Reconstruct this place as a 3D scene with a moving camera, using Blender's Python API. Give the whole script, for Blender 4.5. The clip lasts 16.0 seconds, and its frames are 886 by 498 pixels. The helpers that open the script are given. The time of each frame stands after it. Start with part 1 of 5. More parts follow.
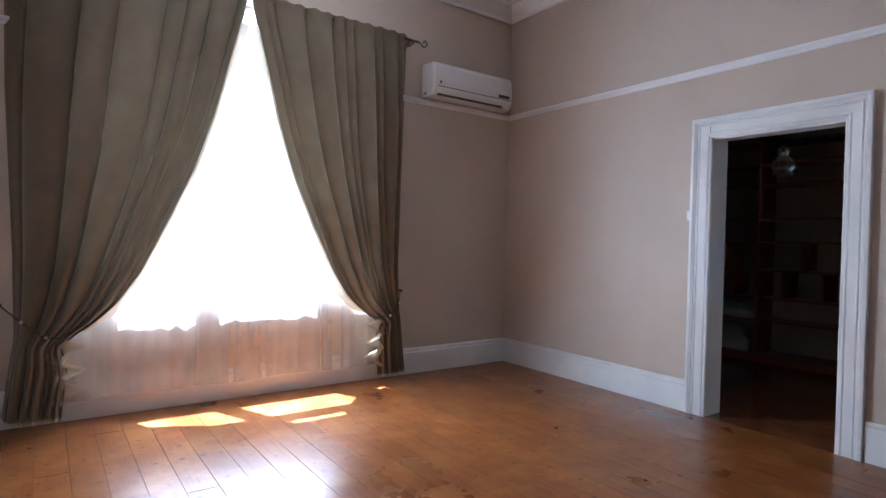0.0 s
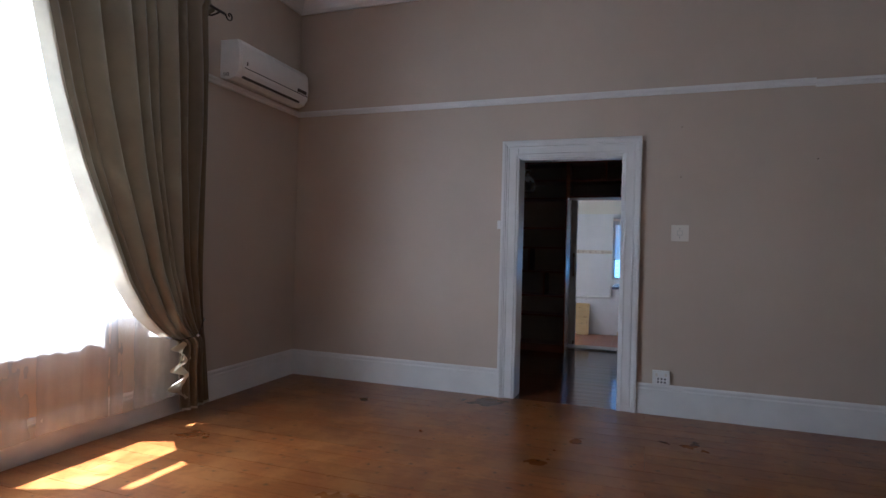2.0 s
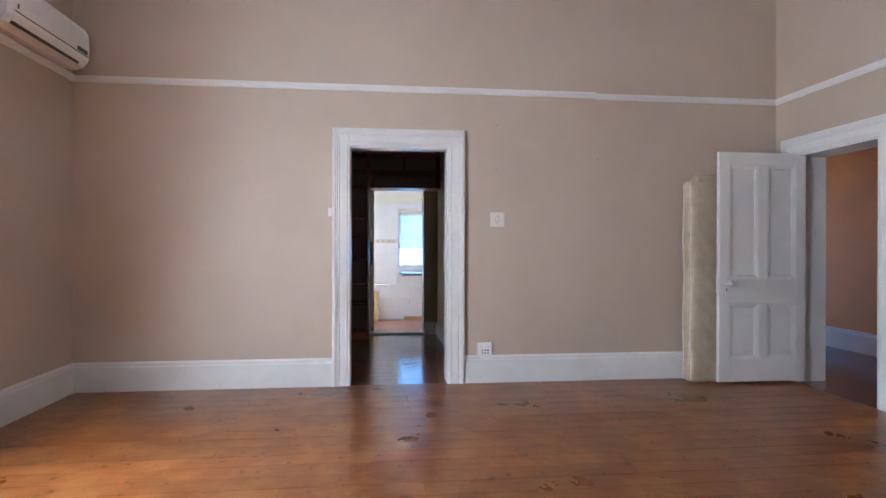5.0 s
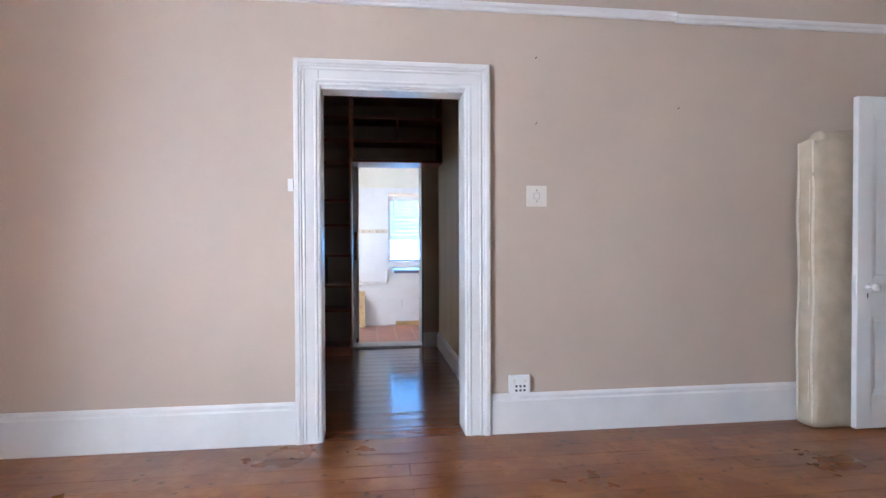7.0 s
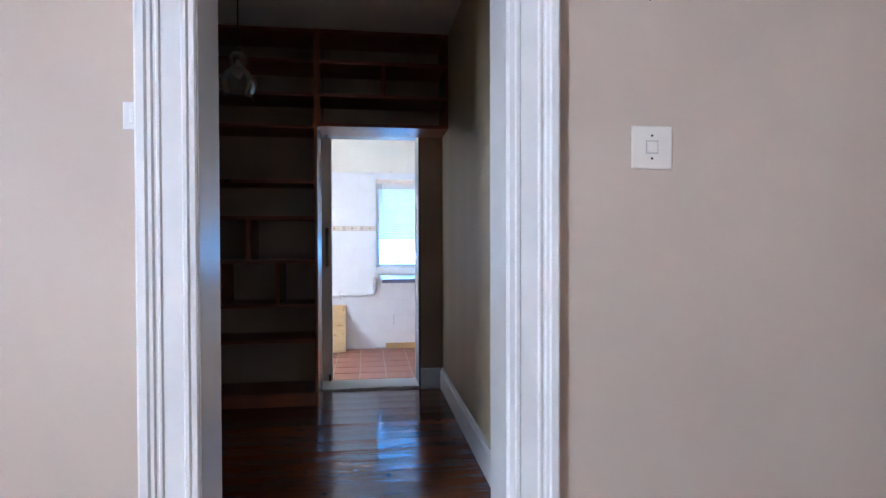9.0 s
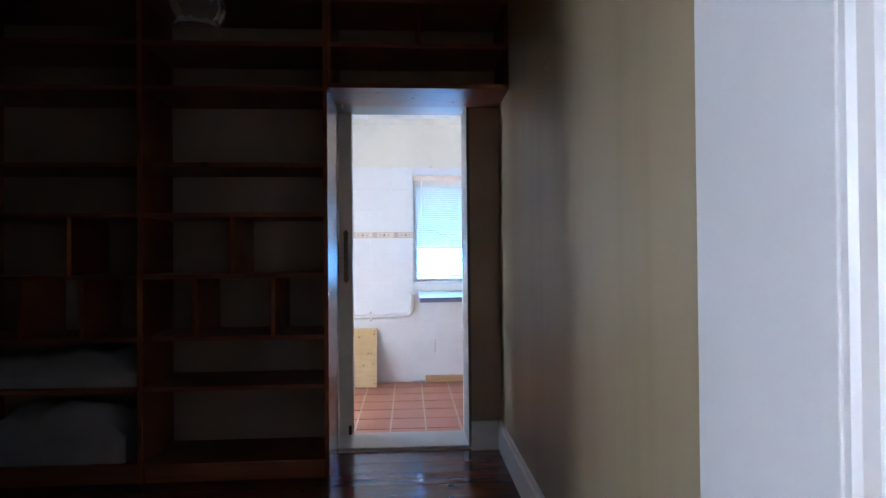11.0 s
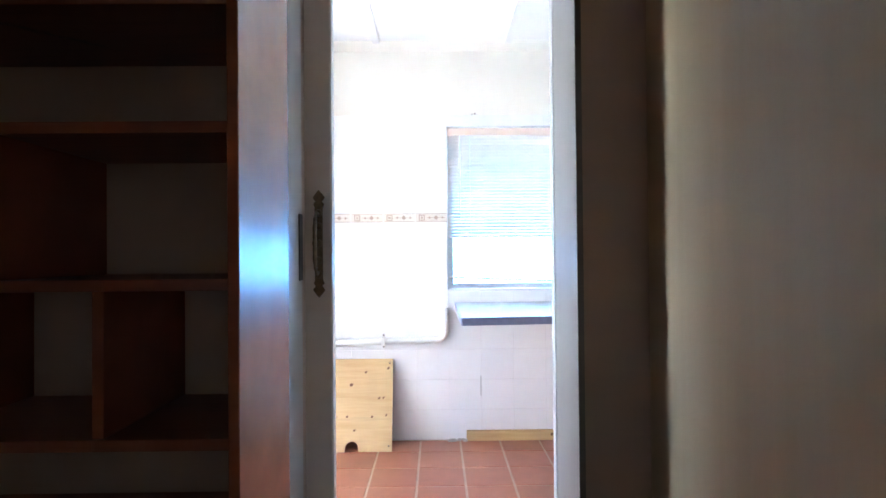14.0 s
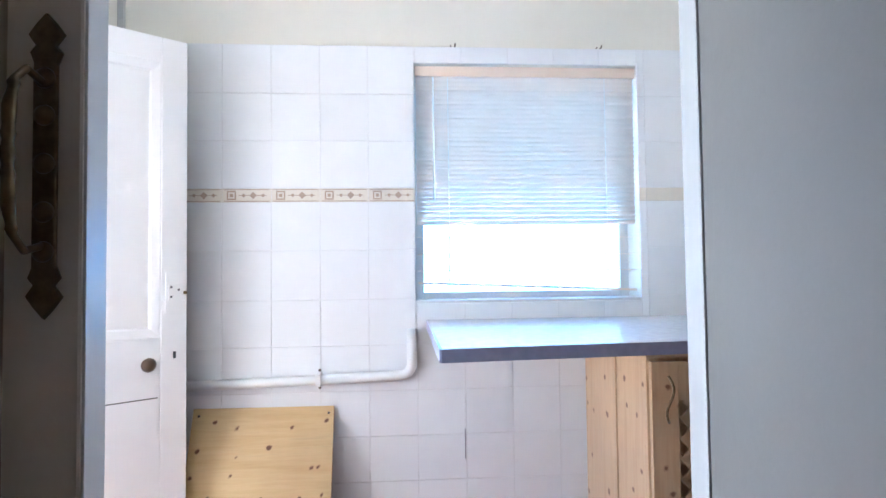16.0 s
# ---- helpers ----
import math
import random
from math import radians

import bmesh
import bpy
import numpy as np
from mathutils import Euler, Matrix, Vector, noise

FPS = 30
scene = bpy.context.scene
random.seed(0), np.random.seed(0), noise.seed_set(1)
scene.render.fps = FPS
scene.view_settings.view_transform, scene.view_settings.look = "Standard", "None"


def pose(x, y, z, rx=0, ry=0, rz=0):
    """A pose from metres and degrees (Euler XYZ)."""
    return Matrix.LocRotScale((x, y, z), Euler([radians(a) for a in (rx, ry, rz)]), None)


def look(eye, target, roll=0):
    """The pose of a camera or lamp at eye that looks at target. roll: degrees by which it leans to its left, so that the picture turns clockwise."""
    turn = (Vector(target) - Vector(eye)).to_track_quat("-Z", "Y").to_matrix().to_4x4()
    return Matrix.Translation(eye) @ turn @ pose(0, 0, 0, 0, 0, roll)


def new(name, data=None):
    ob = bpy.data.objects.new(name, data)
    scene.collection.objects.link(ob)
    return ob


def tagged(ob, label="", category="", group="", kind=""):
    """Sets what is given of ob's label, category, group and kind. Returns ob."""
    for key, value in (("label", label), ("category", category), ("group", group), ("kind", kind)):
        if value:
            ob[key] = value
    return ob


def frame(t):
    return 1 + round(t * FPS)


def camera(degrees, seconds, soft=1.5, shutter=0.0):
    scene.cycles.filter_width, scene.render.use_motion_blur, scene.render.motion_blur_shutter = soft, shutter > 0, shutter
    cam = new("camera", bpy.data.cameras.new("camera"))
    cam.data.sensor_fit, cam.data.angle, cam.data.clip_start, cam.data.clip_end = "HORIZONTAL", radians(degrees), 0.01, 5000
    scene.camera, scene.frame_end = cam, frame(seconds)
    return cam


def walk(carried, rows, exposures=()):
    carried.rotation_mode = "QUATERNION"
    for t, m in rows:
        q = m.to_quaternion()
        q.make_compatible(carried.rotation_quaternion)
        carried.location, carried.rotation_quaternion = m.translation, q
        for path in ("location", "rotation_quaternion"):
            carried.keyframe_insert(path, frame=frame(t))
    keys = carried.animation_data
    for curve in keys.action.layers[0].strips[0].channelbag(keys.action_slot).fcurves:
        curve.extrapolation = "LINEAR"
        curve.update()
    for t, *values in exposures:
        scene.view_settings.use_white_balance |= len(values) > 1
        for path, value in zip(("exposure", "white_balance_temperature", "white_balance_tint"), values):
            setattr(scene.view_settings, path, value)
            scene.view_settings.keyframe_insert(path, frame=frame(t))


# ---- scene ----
cam = camera(76.4, 16.0)
PATH = [
    (0, (0.178, 0.098, 1.307), (1.34, 1.725, 1.277), 1.4),
    (0.5, (-0.165, 0.424, 1.321), (1.192, 1.892, 1.287), 1.0),
    (1, (-0.426, 0.766, 1.341), (1.122, 2.031, 1.293), 0.3),
    (1.5, (-0.519, 1.05, 1.335), (1.222, 2.034, 1.301), 1.1),
    (2, (-0.617, 1.375, 1.299), (1.269, 2.042, 1.306), 1.5),
    (2.5, (-0.77, 1.676, 1.269), (1.184, 2.104, 1.298), 1.5),
    (3, (-0.876, 1.867, 1.242), (1.109, 2.105, 1.28), 1.7),
    (3.5, (-1.018, 2.029, 1.241), (0.982, 2.053, 1.273), 1.3),
    (4, (-1.034, 2.094, 1.253), (0.964, 1.993, 1.269), 0.8),
    (6.5, (0.434, 2.173, 1.198), (2.416, 1.908, 1.18), -0.2),
    (7, (0.901, 2.147, 1.219), (2.883, 1.882, 1.187), -0.2),
    (7.5, (1.378, 2.104, 1.199), (3.358, 1.828, 1.169), -0.3),
    (8, (1.844, 2.042, 1.211), (3.823, 1.753, 1.173), -0.0),
    (10.5, (3.69, 1.914, 1.179), (5.682, 1.735, 1.185), -0.6),
    (11, (3.92, 1.891, 1.16), (5.916, 1.769, 1.18), -0.5),
    (11.5, (4.185, 1.881, 1.153), (6.184, 1.824, 1.18), -0.2),
    (12, (4.362, 1.91, 1.173), (6.362, 1.868, 1.195), -0.2),
    (12.5, (4.589, 1.915, 1.152), (6.588, 1.873, 1.177), -0.5),
    (13, (4.928, 1.878, 1.141), (6.927, 1.857, 1.162), -0.3),
    (13.5, (5.363, 1.908, 1.128), (7.363, 1.89, 1.15), -0.6),
    (14, (5.76, 1.917, 1.114), (7.76, 1.894, 1.135), -0.5),
    (14.5, (6.134, 1.908, 1.095), (8.133, 1.876, 1.127), -0.6),
    (15, (6.462, 1.92, 1.063), (8.461, 1.877, 1.115), -0.6),
    (15.5, (6.711, 1.917, 1.048), (8.708, 1.832, 1.109), -0.7),
    (16, (6.902, 1.892, 1.032), (8.896, 1.758, 1.102), -0.7),
]
STOPS = [(t, stops, kelvin, 10) for t, stops, kelvin in (
    (0.0, 4.6, 5080), (1.0, 4.05, 5130), (2.0, 3.65, 5250), (2.5, 3.85, 5300), (3.0, 4.1, 5450), (4.0, 4.55, 5550), (6.5, 5.5, 5380), (8.0, 5.25, 5180),
    (10.5, 5.3, 5100), (11.0, 5.1, 5150), (11.5, 5.25, 5050), (12.5, 5.7, 5080), (13.0, 5.5, 5180), (13.5, 5.72, 5350), (14.0, 5.8, 5350), (15.0, 5.52, 5300), (16.0, 5.36, 5350))]
walk(cam, [(t, look(eye, target, roll)) for t, eye, target, roll in PATH], STOPS)

# ---- world, sun, window light ----
world = bpy.data.worlds.new("sky")
scene.world = world
world.use_nodes = True
wn = world.node_tree
sky = wn.nodes.new("ShaderNodeTexSky")
sky.sky_type, sky.sun_disc = "NISHITA", False
sky.sun_elevation, sky.sun_rotation = radians(68), radians(-23)
wn.nodes["Background"].inputs["Strength"].default_value = 0.05
wn.links.new(sky.outputs[0], wn.nodes["Background"].inputs["Color"])


def lamp(name, kind, m, energy, colour, **more):
    data = bpy.data.lights.new(name, kind)
    data.energy, data.color = energy, colour
    ob = new(name, data)
    ob.matrix_world = m
    if kind == "AREA":
        data.shape, data.size, data.size_y = "RECTANGLE", more["w"], more["h"]
    else:
        data.angle = more["angle"]
    return ob


lamp("sun", "SUN", look((-0.157, 0.373, 1.0), (0, 0, 0)), 5.0, (1.0, 0.96, 0.90), angle=radians(0.6))
lamp("lounge_window_light", "AREA", look((1.5, 4.985, 1.88), (1.5, 0, 1.88)), 15, (0.95, 0.97, 1.0), w=2.08, h=2.08)
lamp("kitchen_door_light", "AREA", look((8.25, 3.72, 1.0), (8.25, 0, 0.9)), 0.275, (1.0, 0.94, 0.95), w=0.75, h=1.9)


# ---- materials ----
def nodes(name):
    m = bpy.data.materials.new(name)
    m.use_nodes = True
    t = m.node_tree
    return m, t, t.nodes["Principled BSDF"], (lambda kind: t.nodes.new("ShaderNode" + kind)), t.links.new


def noise_tex(t, link, vec, scale, detail=4.0, rough=0.55):
    n = t.nodes.new("ShaderNodeTexNoise")
    n.inputs["Scale"].default_value, n.inputs["Detail"].default_value, n.inputs["Roughness"].default_value = scale, detail, rough
    link(vec, n.inputs["Vector"])
    return n.outputs["Fac"]


def ramp(t, link, fac, stops):
    r = t.nodes.new("ShaderNodeValToRGB")
    while len(r.color_ramp.elements) < len(stops):
        r.color_ramp.elements.new(0.5)
    for e, (p, c) in zip(r.color_ramp.elements, stops):
        e.position, e.color = p, (*c, 1) if len(c) == 3 else c
    link(fac, r.inputs["Fac"])
    return r.outputs["Color"]


def mixed(t, link, a, b, fac, mode="MIX"):
    m = t.nodes.new("ShaderNodeMix")
    m.data_type, m.blend_type = "RGBA", mode
    for sock, v in ((m.inputs[0], fac), (m.inputs[6], a), (m.inputs[7], b)):
        if hasattr(v, "is_linked"):
            link(v, sock)
        else:
            sock.default_value = v if not isinstance(v, tuple) else (*v, 1)
    return m.outputs[2]


def bumped(t, link, bsdf, height, strength, distance):
    b = t.nodes.new("ShaderNodeBump")
    b.inputs["Strength"].default_value, b.inputs["Distance"].default_value = strength, distance
    link(height, b.inputs["Height"])
    link(b.outputs[0], bsdf.inputs["Normal"])


def paint(name, colour, rough=0.6, vary=0.10, scale=1.6, grain=140.0, bump=0.12, chips=None, streaks=None):
    """Painted plaster or timber: broad patches, brush or roller grain, and worn chips where asked."""
    m, t, p, n, link = nodes(name)
    pos = n("NewGeometry").outputs["Position"]
    broad, fine = noise_tex(t, link, pos, scale, 5), noise_tex(t, link, pos, grain, 3)
    dark, light = (tuple(min(1, c * f) for c in colour) for f in (1 - vary, 1 + vary * 0.6))
    col = ramp(t, link, broad, [(0.3, dark), (0.7, light)])
    if streaks:
        tall = n("VectorMath")
        tall.operation = "MULTIPLY"
        tall.inputs[1].default_value = (1.0, 1.0, 0.05)
        link(pos, tall.inputs[0])
        col = mixed(t, link, col, streaks, ramp(t, link, noise_tex(t, link, tall.outputs[0], 5.0, 5, 0.6), [(0.42, (0, 0, 0)), (0.68, (0.4,) * 3)]))
    if chips:
        spots = ramp(t, link, noise_tex(t, link, pos, 23, 8, 0.7), [(0.72, (0, 0, 0)), (0.77, (0.8,) * 3)])
        col = mixed(t, link, col, chips, spots)
    link(col, p.inputs["Base Color"])
    r = n("MapRange")
    r.inputs["To Min"].default_value, r.inputs["To Max"].default_value = rough - 0.08, rough + 0.08
    link(broad, r.inputs["Value"])
    link(r.outputs[0], p.inputs["Roughness"])
    bumped(t, link, p, fine, bump, 0.002)
    return m


def wood(name, dark, light, knot, axis, rough=0.35, coat=0.0, rings=9.0, knots=0.5, knot_scale=5.0, spread=1.0, gloss_grain=0.1, flat=False, worn=None):
    """Timber with grain along one axis, streaks, knots, and a tone of its own for each piece."""
    m, t, p, n, link = nodes(name)
    pos, info = n("NewGeometry").outputs["Position"], n("ObjectInfo").outputs["Random"]
    shift = n("VectorMath")
    shift.operation = "SCALE"
    shift.inputs[0].default_value = (7.3, 3.9, 5.1)
    link(info, shift.inputs["Scale"])
    add = n("VectorMath")
    link(pos, add.inputs[0]), link(shift.outputs[0], add.inputs[1])
    squash = n("VectorMath")
    squash.operation = "MULTIPLY"
    squash.inputs[1].default_value = tuple(0.07 if a == axis else 1.0 for a in "xyz")
    link(add.outputs[0], squash.inputs[0])
    grain = noise_tex(t, link, squash.outputs[0], rings * 6, 6, 0.62)
    fine = noise_tex(t, link, squash.outputs[0], rings * 40, 3)
    col = ramp(t, link, grain, [(0.25, dark), (0.55, light), (0.8, tuple(c * 0.8 for c in light))])
    split, half, both = n("SeparateXYZ"), n("CombineXYZ"), n("Math")
    link(add.outputs[0], split.inputs[0])
    link(split.outputs[0], both.inputs[0]), link(split.outputs[1], both.inputs[1])
    link(split.outputs[0] if flat else both.outputs[0], half.inputs[0]), link(split.outputs[1 if flat else 2], half.inputs[1])
    v = n("TexVoronoi")
    v.voronoi_dimensions = "2D"
    v.inputs["Scale"].default_value, v.inputs["Randomness"].default_value = knot_scale, 1.0
    link(half.outputs[0], v.inputs["Vector"])
    wob = n("Math")
    wob.operation = "MULTIPLY_ADD"
    wob.inputs[1].default_value = 0.22
    link(noise_tex(t, link, pos, 45, 3), wob.inputs[0]), link(v.outputs["Distance"], wob.inputs[2])
    far = n("Math")
    far.operation = "MULTIPLY_ADD"
    far.inputs[1].default_value, far.inputs[2].default_value = (0.25, -0.08) if worn else (0.25, -0.12)
    link(noise_tex(t, link, pos, 1.7, 3), far.inputs[0])
    near = n("Math")
    link(wob.outputs[0], near.inputs[0]), link(far.outputs[0], near.inputs[1])
    eye = ramp(t, link, near.outputs[0], [(0.18, (1, 1, 1)), (0.25, (0, 0, 0))])
    pick = ramp(t, link, v.outputs["Color"], [(1 - knots, (0, 0, 0)), (1 - knots + 0.02, (1, 1, 1))])
    spot = mixed(t, link, (0, 0, 0), eye, pick)
    broad = noise_tex(t, link, pos, 1.3, 5)
    if worn:
        worn_at = ramp(t, link, noise_tex(t, link, pos, 3.4, 8, 0.68), [(0.46, (0, 0, 0)), (0.59, (0.8,) * 3)])
        col = mixed(t, link, col, worn, worn_at)
        dirt = ramp(t, link, noise_tex(t, link, pos, 7.5, 7, 0.72), [(0.56, (0, 0, 0)), (0.76, (0.35,) * 3)])
        col = mixed(t, link, col, dark, dirt)
        streak = n("VectorMath")
        streak.operation = "MULTIPLY"
        streak.inputs[1].default_value = (1.0, 0.28, 1.0)
        link(add.outputs[0], streak.inputs[0])
        smudge = ramp(t, link, noise_tex(t, link, streak.outputs[0], 21, 5, 0.6), [(0.64, (0, 0, 0)), (0.72, (0.6,) * 3)])
        col = mixed(t, link, col, tuple(c * 0.7 for c in dark), smudge)
    col = mixed(t, link, col, ramp(t, link, broad, [(0.3, (0.50, 0.44, 0.40)), (0.7, (1, 1, 1))]), 0.65 if worn else 0.6, "MULTIPLY")
    if knots > 0:
        col = mixed(t, link, col, knot, spot)
    tone = ramp(t, link, info, [(0, (1 - 0.28 * spread,) * 3), (1, (1, 1, 1))])
    link(mixed(t, link, col, tone, 1.0, "MULTIPLY"), p.inputs["Base Color"])
    r = n("MapRange")
    r.inputs["To Min"].default_value, r.inputs["To Max"].default_value = rough - gloss_grain, rough + gloss_grain
    link(broad, r.inputs["Value"])
    link(r.outputs[0], p.inputs["Roughness"])
    p.inputs["Specular IOR Level"].default_value = 0.36 if worn else 0.5
    p.inputs["Coat Weight"].default_value, p.inputs["Coat Roughness"].default_value = coat, 0.12
    bumped(t, link, p, fine, 0.15, 0.001)
    return m


def sheen(m, tint, level):
    """Tints a material's gloss, so that a coloured reflection is put into its specular colour."""
    p = m.node_tree.nodes["Principled BSDF"]
    p.inputs["Specular Tint"].default_value, p.inputs["Specular IOR Level"].default_value = (*tint, 1), level
    return m


def plain(name, colour, rough=0.4, metal=0.0, vary=0.15, scale=40.0, bump=0.1):
    m, t, p, n, link = nodes(name)
    pos = n("NewGeometry").outputs["Position"]
    f = noise_tex(t, link, pos, scale, 4)
    link(ramp(t, link, f, [(0.3, tuple(c * (1 - vary) for c in colour)), (0.7, colour)]), p.inputs["Base Color"])
    p.inputs["Roughness"].default_value, p.inputs["Metallic"].default_value = rough, metal
    bumped(t, link, p, f, bump, 0.001)
    return m


def tile(name, colour, rough, vary, stain=None):
    """Glazed or fired tile: each piece a tone of its own, faint mottling, slightly wavy face."""
    m, t, p, n, link = nodes(name)
    pos, info = n("NewGeometry").outputs["Position"], n("ObjectInfo").outputs["Random"]
    f = noise_tex(t, link, pos, 9, 5)
    col = ramp(t, link, f, [(0.3, tuple(c * (1 - vary) for c in colour)), (0.7, colour)])
    col = mixed(t, link, col, ramp(t, link, info, [(0, (1 - vary,) * 3), (1, (1, 1, 1))]), 1.0, "MULTIPLY")
    if stain:
        col = mixed(t, link, col, stain, ramp(t, link, noise_tex(t, link, pos, 2.2, 6), [(0.5, (0, 0, 0)), (0.75, (0.6,) * 3)]))
    link(col, p.inputs["Base Color"])
    p.inputs["Roughness"].default_value = rough
    bumped(t, link, p, noise_tex(t, link, pos, 14, 2), 0.12, 0.004)
    return m


def cloth(name, colour, clear, through_light, weave=900.0, sheen=0.0):
    """Fabric: part of the light passes straight between the threads, part is scattered through."""
    m, t, p, n, link = nodes(name)
    pos = n("NewGeometry").outputs["Position"]
    f = noise_tex(t, link, pos, 6, 5)
    col = ramp(t, link, f, [(0.3, tuple(c * 0.82 for c in colour)), (0.7, colour)])
    link(col, p.inputs["Base Color"])
    p.inputs["Roughness"].default_value, p.inputs["Sheen Weight"].default_value = 0.62, sheen
    bumped(t, link, p, noise_tex(t, link, pos, weave, 2), 0.15, 0.001)
    tr, mx, cl, mc = n("BsdfTranslucent"), n("MixShader"), n("BsdfTransparent"), n("MixShader")
    link(col, tr.inputs["Color"])
    mx.inputs[0].default_value, mc.inputs[0].default_value = through_light, clear
    if clear:
        long = n("VectorMath")
        long.operation = "MULTIPLY"
        long.inputs[1].default_value = (1.0, 0.0, 0.05)
        link(pos, long.inputs[0])
        thick = n("MapRange")
        thick.inputs["From Min"].default_value, thick.inputs["From Max"].default_value = 0.35, 0.65
        thick.inputs["To Min"].default_value, thick.inputs["To Max"].default_value = clear - 0.07, clear + 0.05
        link(noise_tex(t, link, long.outputs[0], 8, 2, 0.5), thick.inputs["Value"])
        link(thick.outputs[0], mc.inputs[0])
    link(p.outputs[0], mx.inputs[1]), link(tr.outputs[0], mx.inputs[2])
    link(mx.outputs[0], mc.inputs[1]), link(cl.outputs[0], mc.inputs[2])
    link(mc.outputs[0], t.nodes["Material Output"].inputs["Surface"])
    return m


def glow(name, colour):
    m, t, p, n, link = nodes(name)
    e = n("Emission")
    e.inputs["Color"].default_value = (*colour, 1)
    link(e.outputs[0], t.nodes["Material Output"].inputs["Surface"])
    return m


def glass(name, tint=(1, 1, 1), rough=0.02, milk=0.0):
    """A thin pane: clear, with a Fresnel gloss; milk is the share that scatters (dust, pressed glass)."""
    m, t, p, n, link = nodes(name)
    fr, cl, gl, mx = n("Fresnel"), n("BsdfTransparent"), n("BsdfGlossy"), n("MixShader")
    cl.inputs["Color"].default_value, gl.inputs["Roughness"].default_value = (*tint, 1), rough
    link(fr.outputs[0], mx.inputs[0]), link(cl.outputs[0], mx.inputs[1]), link(gl.outputs[0], mx.inputs[2])
    out = mx.outputs[0]
    if milk:
        df, mm = n("BsdfDiffuse"), n("MixShader")
        df.inputs["Color"].default_value, mm.inputs[0].default_value = (0.8, 0.8, 0.8, 1), milk
        link(out, mm.inputs[1]), link(df.outputs[0], mm.inputs[2])
        out = mm.outputs[0]
    link(out, t.nodes["Material Output"].inputs["Surface"])
    return m


